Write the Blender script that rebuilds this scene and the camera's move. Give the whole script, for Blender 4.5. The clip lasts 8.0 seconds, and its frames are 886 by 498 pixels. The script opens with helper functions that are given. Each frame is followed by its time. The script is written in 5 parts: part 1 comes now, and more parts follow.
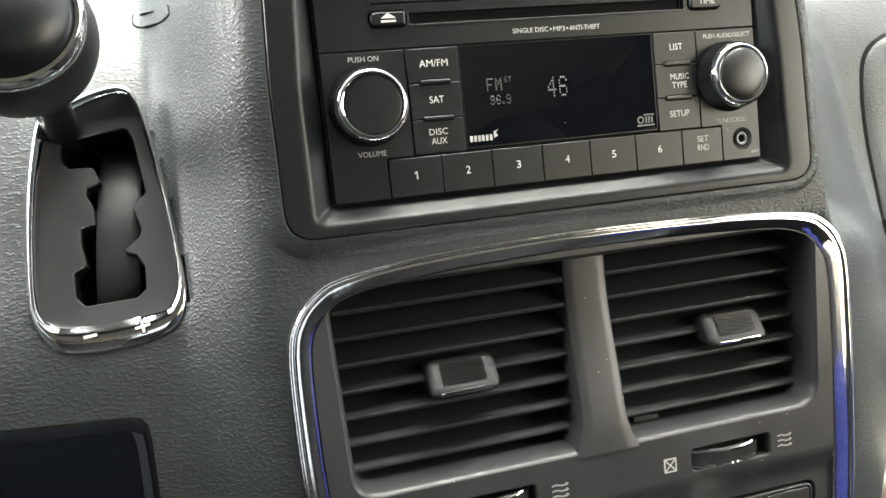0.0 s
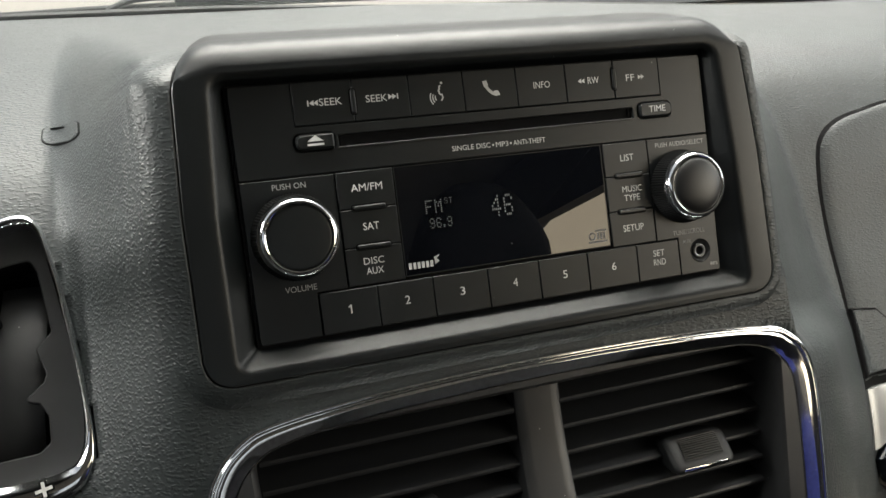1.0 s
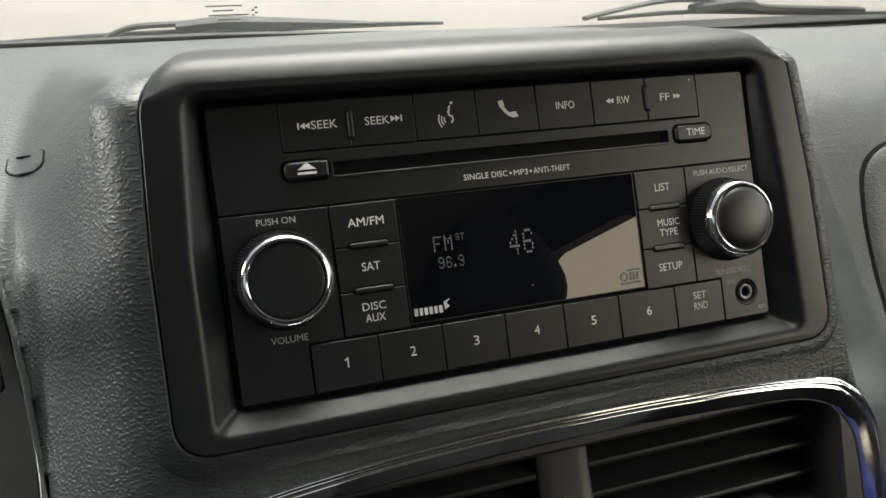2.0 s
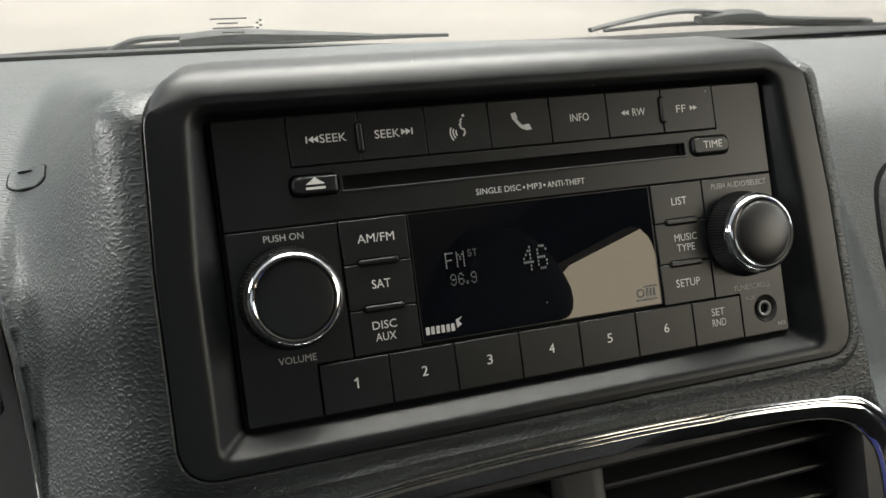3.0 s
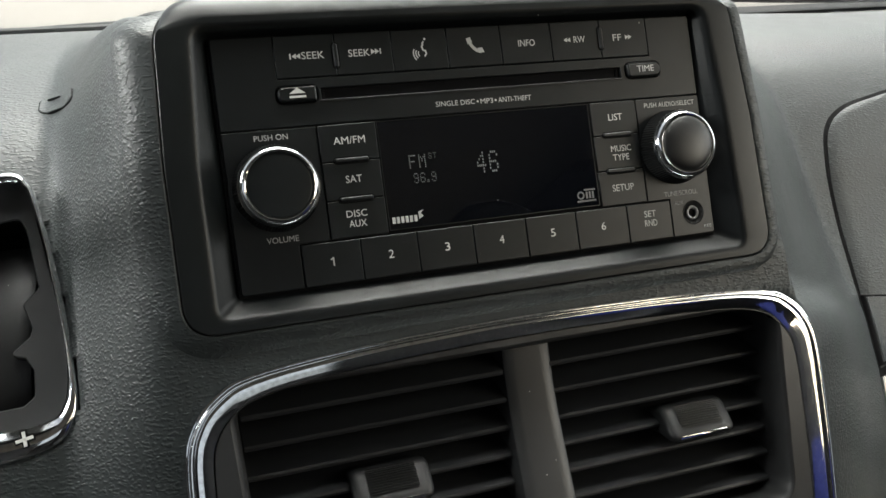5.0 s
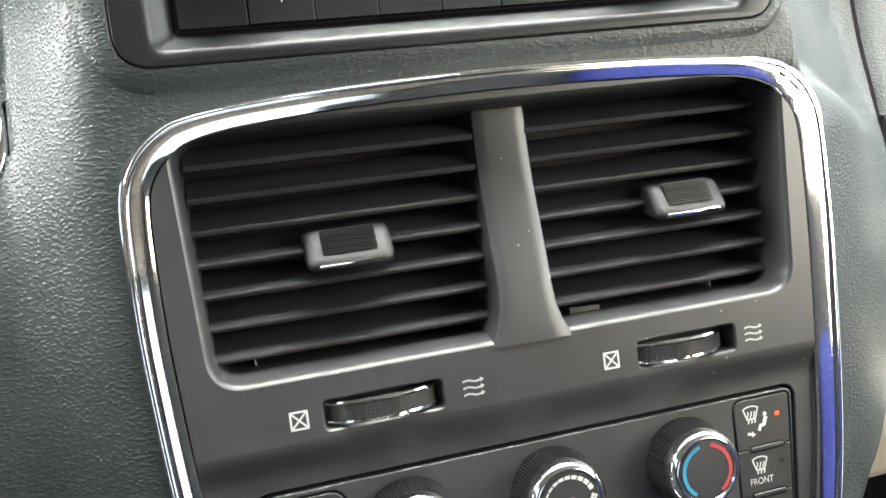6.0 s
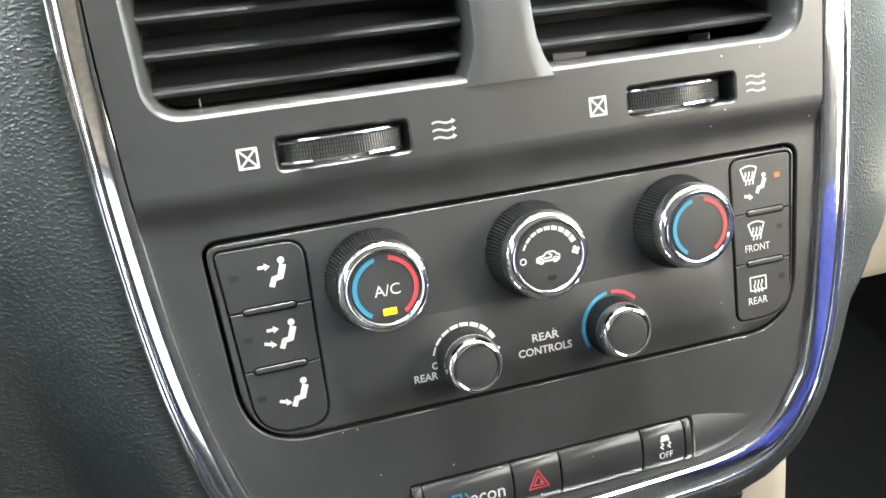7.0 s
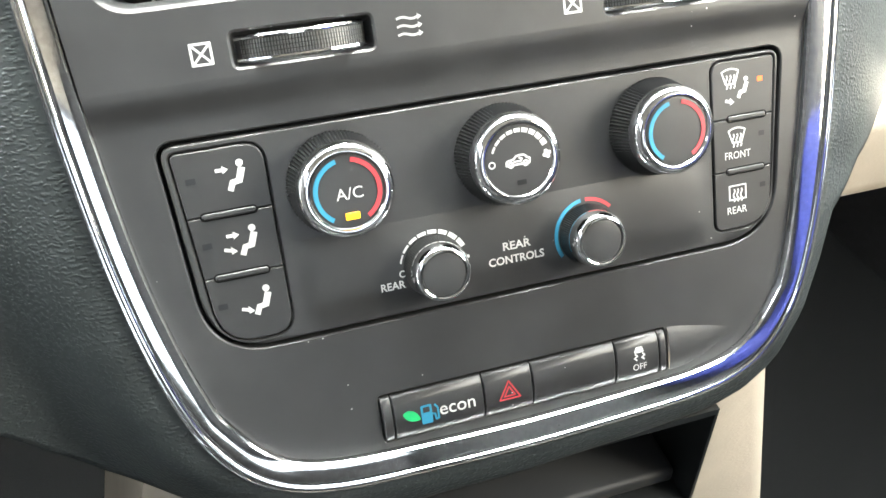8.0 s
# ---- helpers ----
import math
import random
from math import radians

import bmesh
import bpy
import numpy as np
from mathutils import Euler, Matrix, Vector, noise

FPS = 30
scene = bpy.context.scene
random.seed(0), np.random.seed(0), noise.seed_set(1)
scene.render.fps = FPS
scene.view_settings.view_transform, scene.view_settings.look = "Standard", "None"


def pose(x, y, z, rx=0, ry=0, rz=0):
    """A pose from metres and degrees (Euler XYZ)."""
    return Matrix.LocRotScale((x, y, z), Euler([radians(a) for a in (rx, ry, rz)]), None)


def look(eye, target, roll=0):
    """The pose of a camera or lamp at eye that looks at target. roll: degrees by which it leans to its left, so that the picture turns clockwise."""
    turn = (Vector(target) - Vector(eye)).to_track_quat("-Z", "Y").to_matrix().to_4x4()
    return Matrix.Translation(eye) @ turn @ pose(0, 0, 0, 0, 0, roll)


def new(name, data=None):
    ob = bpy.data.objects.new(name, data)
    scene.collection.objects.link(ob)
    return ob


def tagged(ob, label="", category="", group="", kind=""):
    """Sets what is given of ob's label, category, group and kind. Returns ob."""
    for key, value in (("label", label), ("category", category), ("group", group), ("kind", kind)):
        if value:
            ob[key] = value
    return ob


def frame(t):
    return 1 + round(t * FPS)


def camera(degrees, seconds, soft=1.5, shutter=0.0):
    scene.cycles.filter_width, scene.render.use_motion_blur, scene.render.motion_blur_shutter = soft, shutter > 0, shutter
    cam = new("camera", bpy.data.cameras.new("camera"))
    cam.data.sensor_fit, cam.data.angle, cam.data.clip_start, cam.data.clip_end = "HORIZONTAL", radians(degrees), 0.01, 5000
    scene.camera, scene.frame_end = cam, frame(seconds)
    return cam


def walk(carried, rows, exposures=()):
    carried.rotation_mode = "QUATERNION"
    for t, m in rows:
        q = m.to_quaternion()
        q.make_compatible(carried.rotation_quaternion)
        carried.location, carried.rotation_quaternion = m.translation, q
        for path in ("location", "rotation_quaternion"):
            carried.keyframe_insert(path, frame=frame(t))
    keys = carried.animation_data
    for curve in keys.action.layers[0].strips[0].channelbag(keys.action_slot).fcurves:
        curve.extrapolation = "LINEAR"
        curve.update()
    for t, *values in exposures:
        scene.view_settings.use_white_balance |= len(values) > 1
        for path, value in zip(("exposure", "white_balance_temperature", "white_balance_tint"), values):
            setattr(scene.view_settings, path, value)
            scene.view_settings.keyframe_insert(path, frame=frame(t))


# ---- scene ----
cam = camera(55.2, 8.0)
PATH = [
    (0, (-0.1394, 0.0248, 1.3797), (0.417, 1.6713, 0.3901), 1.85),
    (0.5, (-0.1284, 0.0269, 1.3962), (0.5019, 1.6833, 0.4693), 1.71),
    (1, (-0.1168, 0.0615, 1.3966), (0.5325, 1.729, 0.5035), 1.70),
    (1.5, (-0.102, 0.0862, 1.3858), (0.5333, 1.7782, 0.5293), 1.32),
    (3, (-0.1022, 0.1066, 1.3791), (0.5271, 1.8286, 0.5797), 0.89),
    (3.5, (-0.1038, 0.1072, 1.3785), (0.519, 1.8286, 0.5731), 0.78),
    (4, (-0.1008, 0.0985, 1.376), (0.5162, 1.8206, 0.5675), 0.77),
    (4.2, (-0.0973, 0.0851, 1.3845), (0.5094, 1.812, 0.5784), 0.65),
    (5.3, (-0.1095, 0.0391, 1.3500), (0.4830, 1.7735, 0.5470), 0.3),
    (5.5, (-0.1130, 0.0400, 1.3375), (0.5150, 1.7400, 0.4940), 0.95),
    (5.8, (-0.0922, 0.0285, 1.3110), (0.4600, 1.7540, 0.4590), 0.2),
    (6, (-0.0814, 0.031, 1.2924), (0.427, 1.7228, 0.3547), -0.45),
    (6.5, (-0.076, 0.0315, 1.2543), (0.4247, 1.6426, 0.1802), -0.33),
    (7, (-0.0741, 0.0294, 1.2322), (0.4124, 1.5847, 0.0727), -0.26),
    (7.5, (-0.0706, 0.0267, 1.221), (0.4041, 1.5348, -0.0039), -0.29),
    (8, (-0.0645, 0.0276, 1.2185), (0.4015, 1.4934, -0.06), -0.11),
]
walk(cam, [(t, look(eye, target, roll)) for t, eye, target, roll in PATH],
     exposures=[(0.0, 1.6, 6550, 5), (0.5, 0.85, 6600, 6), (1.5, 0.2, 6600, 6), (4.2, 0.2, 6450, 6), (5.25, 0.4, 6400, 5), (5.5, 0.95, 6400, 5), (6.2, 2.6, 6300, 4), (7.0, 2.8, 6300, 4), (8.0, 3.15, 6300, 4)])

# ---- world and light ----
world = bpy.data.worlds.new("sky")
scene.world = world
world.use_nodes = True
wn, wl = world.node_tree.nodes, world.node_tree.links
sky = wn.new("ShaderNodeTexSky")
sky.sky_type = "NISHITA"
sky.sun_disc = False
sky.sun_elevation, sky.sun_rotation = radians(58), radians(23)
sky.dust_density = 5.0
veil = wn.new("ShaderNodeHueSaturation")
veil.inputs["Saturation"].default_value = 0.25
wn["Background"].inputs["Strength"].default_value = 0.15
wl.new(sky.outputs["Color"], veil.inputs["Color"])
wl.new(veil.outputs["Color"], wn["Background"].inputs["Color"])
sun_data = bpy.data.lights.new("sun", "SUN")
sun_data.energy, sun_data.angle, sun_data.color = 6.0, radians(55), (1.0, 0.97, 0.92)
sun = new("sun", sun_data)
sun.matrix_world = look((2.0, 4.7, 8.5), (0, 0, 0))


def window_light(name, eye, target, width, height, watts, spread=180):
    """Daylight of a window's opening."""
    data = bpy.data.lights.new(name, "AREA")
    data.shape, data.size, data.size_y, data.energy, data.color = "RECTANGLE", width, height, watts, (1.0, 0.985, 0.96)
    data.spread = radians(spread)
    new(name, data).matrix_world = look(eye, target)


window_light("daylight_right", (0.89, -0.08, 1.54), (0.0, 0.08, 1.28), 0.96, 0.40, 3.2)
window_light("daylight_left", (-0.79, 0.50, 1.52), (-0.12, 0.44, 1.34), 0.44, 0.26, 1.15, 60)

from mathutils.geometry import tessellate_polygon

# ---- materials ----
def mat(name, color, rough=0.5, metal=0.0, bump=(), vary=0.0, vary_scale=40.0, spec=0.5, coat=0.0, emit=0.0, dust=0.0):
    """Principled material; bump: (kind, scale, strength, distance) rows; vary: part of lightness that noise changes; dust: pale specks."""
    m = bpy.data.materials.new(name)
    m.use_nodes = True
    nt = m.node_tree
    p = nt.nodes["Principled BSDF"]
    p.inputs["Base Color"].default_value = (*color, 1)
    p.inputs["Roughness"].default_value = rough
    p.inputs["Metallic"].default_value = metal
    p.inputs["Specular IOR Level"].default_value = spec
    p.inputs["Coat Weight"].default_value = coat
    if emit:
        p.inputs["Emission Color"].default_value = (*color, 1)
        p.inputs["Emission Strength"].default_value = emit
    tc = nt.nodes.new("ShaderNodeTexCoord")
    last = None
    for kind, scale, strength, dist in bump:
        if kind == "grain":
            t = nt.nodes.new("ShaderNodeTexVoronoi")
            t.feature = "SMOOTH_F1"
            t.inputs["Smoothness"].default_value = 0.55
            t.inputs["Scale"].default_value = scale
            warp = nt.nodes.new("ShaderNodeTexNoise")
            warp.inputs["Scale"].default_value = scale * 0.42
            warp.inputs["Detail"].default_value = 2
            nt.links.new(tc.outputs["Object"], warp.inputs["Vector"])
            mix = nt.nodes.new("ShaderNodeMix")
            mix.data_type = "VECTOR"
            mix.inputs["Factor"].default_value = 1.7 / scale
            longer = nt.nodes.new("ShaderNodeVectorMath")
            longer.operation = "MULTIPLY"
            longer.inputs[1].default_value = (0.50, 1.1, 1.1)
            nt.links.new(tc.outputs["Object"], longer.inputs[0])
            nt.links.new(longer.outputs["Vector"], mix.inputs["A"])
            nt.links.new(warp.outputs["Color"], mix.inputs["B"])
            nt.links.new(mix.outputs["Result"], t.inputs["Vector"])
            ramp = nt.nodes.new("ShaderNodeMapRange")
            ramp.inputs["From Min"].default_value, ramp.inputs["From Max"].default_value = 0.62, 0.12
            ramp.interpolation_type = "SMOOTHSTEP"
            nt.links.new(t.outputs["Distance"], ramp.inputs["Value"])
            height = ramp.outputs["Result"]
        else:
            t = nt.nodes.new("ShaderNodeTexNoise")
            t.inputs["Scale"].default_value = scale
            t.inputs["Detail"].default_value = 4
            nt.links.new(tc.outputs["Object"], t.inputs["Vector"])
            height = t.outputs["Fac"]
        b = nt.nodes.new("ShaderNodeBump")
        b.inputs["Strength"].default_value = strength
        b.inputs["Distance"].default_value = dist
        nt.links.new(height, b.inputs["Height"])
        if last:
            nt.links.new(last, b.inputs["Normal"])
        last = b.outputs["Normal"]
    if last:
        nt.links.new(last, p.inputs["Normal"])
    color_out = None
    if vary:
        t = nt.nodes.new("ShaderNodeTexNoise")
        t.inputs["Scale"].default_value = vary_scale
        t.inputs["Detail"].default_value = 6
        nt.links.new(tc.outputs["Object"], t.inputs["Vector"])
        r = nt.nodes.new("ShaderNodeMapRange")
        r.inputs["From Min"].default_value, r.inputs["From Max"].default_value = 0.3, 0.7
        r.inputs["To Min"].default_value, r.inputs["To Max"].default_value = 1 - vary, 1 + vary
        nt.links.new(t.outputs["Fac"], r.inputs["Value"])
        mul = nt.nodes.new("ShaderNodeMix")
        mul.data_type, mul.blend_type = "RGBA", "MULTIPLY"
        mul.inputs["Factor"].default_value = 1
        mul.inputs["A"].default_value = (*color, 1)
        nt.links.new(r.outputs["Result"], mul.inputs["B"])
        color_out = mul.outputs["Result"]
        r2 = nt.nodes.new("ShaderNodeMapRange")
        r2.inputs["To Min"].default_value, r2.inputs["To Max"].default_value = max(0.02, rough * (1 - vary)), min(1, rough * (1 + vary))
        nt.links.new(t.outputs["Fac"], r2.inputs["Value"])
        nt.links.new(r2.outputs["Result"], p.inputs["Roughness"])
    if dust:
        v = nt.nodes.new("ShaderNodeTexVoronoi")
        v.inputs["Scale"].default_value = 190
        nt.links.new(tc.outputs["Object"], v.inputs["Vector"])
        lim = nt.nodes.new("ShaderNodeMath")
        lim.operation = "LESS_THAN"
        lim.inputs[1].default_value = 0.055
        nt.links.new(v.outputs["Distance"], lim.inputs[0])
        few = nt.nodes.new("ShaderNodeSeparateColor")
        nt.links.new(v.outputs["Color"], few.inputs["Color"])
        pick = nt.nodes.new("ShaderNodeMath")
        pick.operation = "LESS_THAN"
        pick.inputs[1].default_value = dust
        nt.links.new(few.outputs["Red"], pick.inputs[0])
        both = nt.nodes.new("ShaderNodeMath")
        both.operation = "MULTIPLY"
        nt.links.new(lim.outputs[0], both.inputs[0])
        nt.links.new(pick.outputs[0], both.inputs[1])
        dm = nt.nodes.new("ShaderNodeMix")
        dm.data_type = "RGBA"
        dm.inputs["A"].default_value = (*color, 1)
        dm.inputs["B"].default_value = (0.42, 0.42, 0.4, 1)
        if color_out:
            nt.links.new(color_out, dm.inputs["A"])
        nt.links.new(both.outputs[0], dm.inputs["Factor"])
        color_out = dm.outputs["Result"]
    if color_out:
        nt.links.new(color_out, p.inputs["Base Color"])
    return m


LEATHER = mat("grained_vinyl", (0.0235, 0.0282, 0.0290), 0.46, spec=0.42, bump=(("grain", 800, 0.62, 0.00026), ("noise", 300, 0.12, 0.0004), ("noise", 2600, 0.10, 0.0001)), vary=0.10, vary_scale=60)
BEZEL = mat("satin_black_plastic", (0.0062, 0.0075, 0.0080), 0.36, bump=(("noise", 5000, 0.12, 0.0001),), spec=0.30, vary=0.1, vary_scale=70, dust=0.03)
FACE = mat("soft_black_plastic", (0.0048, 0.0062, 0.0069), 0.36, bump=(("noise", 5000, 0.12, 0.0001),), spec=0.40, vary=0.12, vary_scale=80, dust=0.03)
PANEL = mat("matt_charcoal_plastic", (0.025, 0.0255, 0.0263), 0.40, bump=(("noise", 4200, 0.15, 0.0001),), vary=0.12, vary_scale=60, dust=0.16)
KEY = mat("black_key_plastic", (0.0055, 0.0070, 0.0077), 0.35, bump=(("noise", 5000, 0.12, 0.0001),), spec=0.40, vary=0.12, vary_scale=90, dust=0.04)
BUTTON = mat("charcoal_button_plastic", (0.0195, 0.0198, 0.0205), 0.42, bump=(("noise", 5000, 0.12, 0.0001),), vary=0.12, vary_scale=90, dust=0.04)
RUBBER = mat("dark_rubber", (0.030, 0.031, 0.032), 0.55, bump=(("noise", 3000, 0.2, 0.0002),), vary=0.12)
TAB = mat("soft_tab_rubber", (0.011, 0.0117, 0.0125), 0.5, bump=(("noise", 3000, 0.2, 0.0002),), vary=0.12)
RIB = mat("dull_metal_ribs", (0.13, 0.13, 0.13), 0.35, 0.7, vary=0.15)
SLAT = mat("slat_plastic", (0.0205, 0.0215, 0.0230), 0.38, bump=(("noise", 4000, 0.1, 0.0001),), vary=0.1)
# near-black, mostly painted in for the shade of gaps and recesses
DARK = mat("black_inside_and_shade", (0.004, 0.004, 0.0045), 0.8, spec=0.1, vary=0.1)
CHROME = mat("chrome", (0.86, 0.87, 0.89), 0.07, 1.0, bump=(("noise", 160, 0.02, 0.0005),), vary=0.14, vary_scale=500, dust=0.10)
KNURL = mat("knurled_black_plastic", (0.0070, 0.0072, 0.0075), 0.38, bump=(("noise", 3000, 0.15, 0.0002),), vary=0.12)
SATIN = mat("satin_silver_paint", (0.34, 0.34, 0.335), 0.42, 0.8, vary=0.08)
GLOSS = mat("gloss_black_screen", (0.004, 0.005, 0.007), 0.025, spec=0.22, vary=0.08, vary_scale=200, dust=0.02)
SCREEN = mat("display_glass", (0.003, 0.0035, 0.005), 0.012, spec=0.6, dust=0.02)
INSIDE = mat("vent_back_shade", (0.006, 0.0063, 0.007), 0.6, vary=0.15)
FAINT = mat("faint_grey_print", (0.10, 0.10, 0.105), 0.5, vary=0.05)
PRINT = mat("pale_grey_print", (0.58, 0.58, 0.57), 0.55, vary=0.05)
DIM = mat("dim_grey_print_and_lit_edge", (0.42, 0.42, 0.415), 0.55, vary=0.05)
WHITE = mat("white_print", (0.49, 0.49, 0.485), 0.5, vary=0.05)
BLUE = mat("blue_print", (0.024, 0.18, 0.285), 0.5, vary=0.05)
RED = mat("red_print", (0.34, 0.030, 0.038), 0.5, vary=0.05)
GREEN = mat("green_print", (0.015, 0.32, 0.10), 0.5, vary=0.05)
AMBER = mat("amber_lamp", (1.0, 0.42, 0.005), 0.4, emit=0.16)
ORANGE = mat("orange_lamp", (0.80, 0.095, 0.001), 0.4, emit=0.03)
DIGIT = mat("display_dots", (0.15, 0.16, 0.16), 0.5, emit=0.02)
BEIGE = mat("beige_plastic", (0.43, 0.38, 0.31), 0.5, bump=(("grain", 700, 0.15, 0.0003),), vary=0.06)
CLOTH = mat("charcoal_cloth", (0.055, 0.055, 0.058), 0.9, bump=(("noise", 1200, 0.4, 0.001),), vary=0.15, vary_scale=90)
SEAT = mat("charcoal_seat_cloth", (0.030, 0.030, 0.032), 0.85, bump=(("noise", 1200, 0.4, 0.001),), vary=0.12, vary_scale=70)
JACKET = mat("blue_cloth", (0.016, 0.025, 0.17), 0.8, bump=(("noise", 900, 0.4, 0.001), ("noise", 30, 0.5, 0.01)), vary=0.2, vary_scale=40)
CARPET = mat("dark_carpet", (0.018, 0.019, 0.020), 0.95, bump=(("noise", 900, 0.6, 0.002),), vary=0.3, vary_scale=200)
HEADLINER = mat("grey_headliner", (0.13, 0.13, 0.128), 0.9, bump=(("noise", 900, 0.2, 0.001),), vary=0.06)
WIPER = mat("wiper_black", (0.007, 0.0075, 0.0075), 0.6, vary=0.15)
GROUND = mat("pale_concrete", (0.345, 0.318, 0.285), 0.9, bump=(("noise", 6, 0.3, 0.01),), vary=0.14, vary_scale=0.35)
# emits by itself, in place of sunlight on the surroundings
BACKDROP_GLOW = mat("glowing_backdrop", (0.95, 0.80, 0.60), 0.9, emit=3.4)
GLASS = bpy.data.materials.new("clear_glass")
GLASS.use_nodes = True
GLASS.node_tree.nodes["Principled BSDF"].inputs["Transmission Weight"].default_value = 1.0
GLASS.node_tree.nodes["Principled BSDF"].inputs["Roughness"].default_value = 0.0
GLASS.node_tree.nodes["Principled BSDF"].inputs["IOR"].default_value = 1.45
GLASS.node_tree.nodes["Principled BSDF"].inputs["Base Color"].default_value = (0.97, 0.97, 0.965, 1)

# ---- helpers of the place ----
TILT = radians(24.6)
# Stack frame: u to the right, v up along the sloping face, n out of it; millimetres in the code below.
S = Matrix.Translation((0.02, 0.347, 1.27)) @ Matrix(((1, 0, 0, 0), (0, math.sin(TILT), -math.cos(TILT), 0), (0, math.cos(TILT), math.sin(TILT), 0), (0, 0, 0, 1)))


def finish(bm, name, sharp=0.62):
    flat = bm.faces.layers.int.get("flat")
    bmesh.ops.remove_doubles(bm, verts=bm.verts, dist=1e-6)
    bmesh.ops.recalc_face_normals(bm, faces=bm.faces)
    for f in bm.faces:
        f.smooth = not (flat and f[flat])
    for e in bm.edges:
        if len(e.link_faces) == 2 and e.calc_face_angle(0) > sharp:
            e.smooth = False
    me = bpy.data.meshes.new(name)
    bm.to_mesh(me)
    bm.free()
    return me


def part(name, bm, material, parent, label="", mm=True):
    """Links a bmesh as one mesh object under a thing or a part."""
    if mm:
        bmesh.ops.scale(bm, vec=(0.001, 0.001, 0.001), verts=bm.verts)
    ob = new(name, finish(bm, name))
    ob.data.materials.append(material)
    ob.parent = parent
    return tagged(ob, label)


def thing(name, m, label, category, group="", kind=""):
    ob = new(name)
    ob.empty_display_size = 0.02
    ob.matrix_world = m
    return tagged(ob, label, category, group, kind)


def loft(bm, loops, closed=True):
    rings = [[bm.verts.new(p) for p in loop] for loop in loops]
    for a, b in zip(rings, rings[1:]):
        count = len(a)
        for i in range(count if closed else count - 1):
            j = (i + 1) % count
            bm.faces.new((a[i], a[j], b[j], b[i]))
    return rings


def at_n(loop, n):
    return [(u, v, n) for u, v in loop]


def offset(loop, d):
    """A closed loop moved outwards by d (anticlockwise loops)."""
    out, count = [], len(loop)
    for i in range(count):
        p0, p1, p2 = (Vector(loop[(i + k) % count]) for k in (-1, 0, 1))
        a, b = (p1 - p0), (p2 - p1)
        if a.length < 1e-9:
            a = b
        if b.length < 1e-9:
            b = a
        na, nb = Vector((a.y, -a.x)).normalized(), Vector((b.y, -b.x)).normalized()
        m = na + nb
        k = max(0.35, (m.dot(m)) / 2)
        out.append(tuple(p1 + m * (d / k)))
    return out


def rounded(corners, radii, seg=6):
    """An anticlockwise polygon with rounded corners."""
    out, count = [], len(corners)
    radii = radii if isinstance(radii, (list, tuple)) else [radii] * count
    for i in range(count):
        p0, p1, p2 = (Vector(corners[(i + k) % count]) for k in (-1, 0, 1))
        r = radii[i]
        if r <= 0:
            out.append(tuple(p1))
            continue
        a, b = (p0 - p1).normalized(), (p2 - p1).normalized()
        half = a.angle(b) / 2
        t = min(r / math.tan(half), (p0 - p1).length * 0.49, (p2 - p1).length * 0.49)
        s, e = p1 + a * t, p1 + b * t
        for k in range(seg + 1):
            f = k / seg
            out.append(tuple(s * (1 - f) ** 2 + p1 * 2 * f * (1 - f) * 0.92 + (s + e) / 2 * 2 * f * (1 - f) * 0.08 + e * f ** 2))
    return out


def rect(u0, v0, u1, v1, r=0.0, seg=6):
    return rounded([(u0, v0), (u1, v0), (u1, v1), (u0, v1)], r, seg)


def circle(u, v, r, count=32, a0=0.0):
    return [(u + r * math.cos(a0 + 2 * math.pi * i / count), v + r * math.sin(a0 + 2 * math.pi * i / count)) for i in range(count)]


def fill(bm, loops, n):
    """A flat face at height n inside the first loop, outside the others."""
    level = bm.faces.layers.int.get("flat") or bm.faces.layers.int.new("flat")
    verts = [bm.verts.new((u, v, n)) for loop in loops for u, v in loop]
    for tri in tessellate_polygon([[Vector((u, v, 0)) for u, v in loop] for loop in loops]):
        if len(set(tri)) == 3:
            bm.faces.new([verts[i] for i in tri])[level] = 1


def prism(bm, loop, n0, n1, bevel=0.3, holes=(), floor=False):
    """A plate from n0 to n1 with bevelled upper edges and holes cut through it."""
    steps = [at_n(loop, n0), at_n(loop, n1 - bevel), at_n(offset(loop, -bevel * 0.35), n1 - bevel * 0.35), at_n(offset(loop, -bevel), n1)]
    loft(bm, steps)
    inner = []
    for hole in holes:
        loft(bm, [at_n(hole, n0), at_n(hole, n1 - bevel), at_n(offset(hole, bevel), n1)])
        inner.append(offset(hole, bevel))
    fill(bm, [offset(loop, -bevel)] + inner, n1)
    if floor:
        fill(bm, [loop], n0)


def lathe(bm, profile, u, v, count=48, ripple=0.0, cap=True):
    """Turns a profile of (radius, n) about the axis at (u, v); ripple: knurls, as a change of radius."""
    loops = []
    for r, n in profile:
        loops.append([(u + (r - (ripple if i % 2 else 0)) * math.cos(2 * math.pi * i / count), v + (r - (ripple if i % 2 else 0)) * math.sin(2 * math.pi * i / count), n) for i in range(count)])
    rings = loft(bm, loops)
    if cap:
        bm.faces.new(rings[-1])


def stroke(bm, pts, w, n, lift=0.12):
    """A flat band of width w along points, as printed lines are."""
    for (u0, v0), (u1, v1) in zip(pts, pts[1:]):
        d = Vector((u1 - u0, v1 - v0))
        if d.length < 1e-6:
            continue
        d.normalize()
        s, e = Vector((u0, v0)) - d * w * 0.25, Vector((u1, v1)) + d * w * 0.25
        k = Vector((-d.y, d.x)) * w / 2
        bm.faces.new([bm.verts.new((*p, n + lift)) for p in (s - k, e - k, e + k, s + k)])


def blob(bm, loop, n, lift=0.12):
    fill(bm, [loop], n + lift)


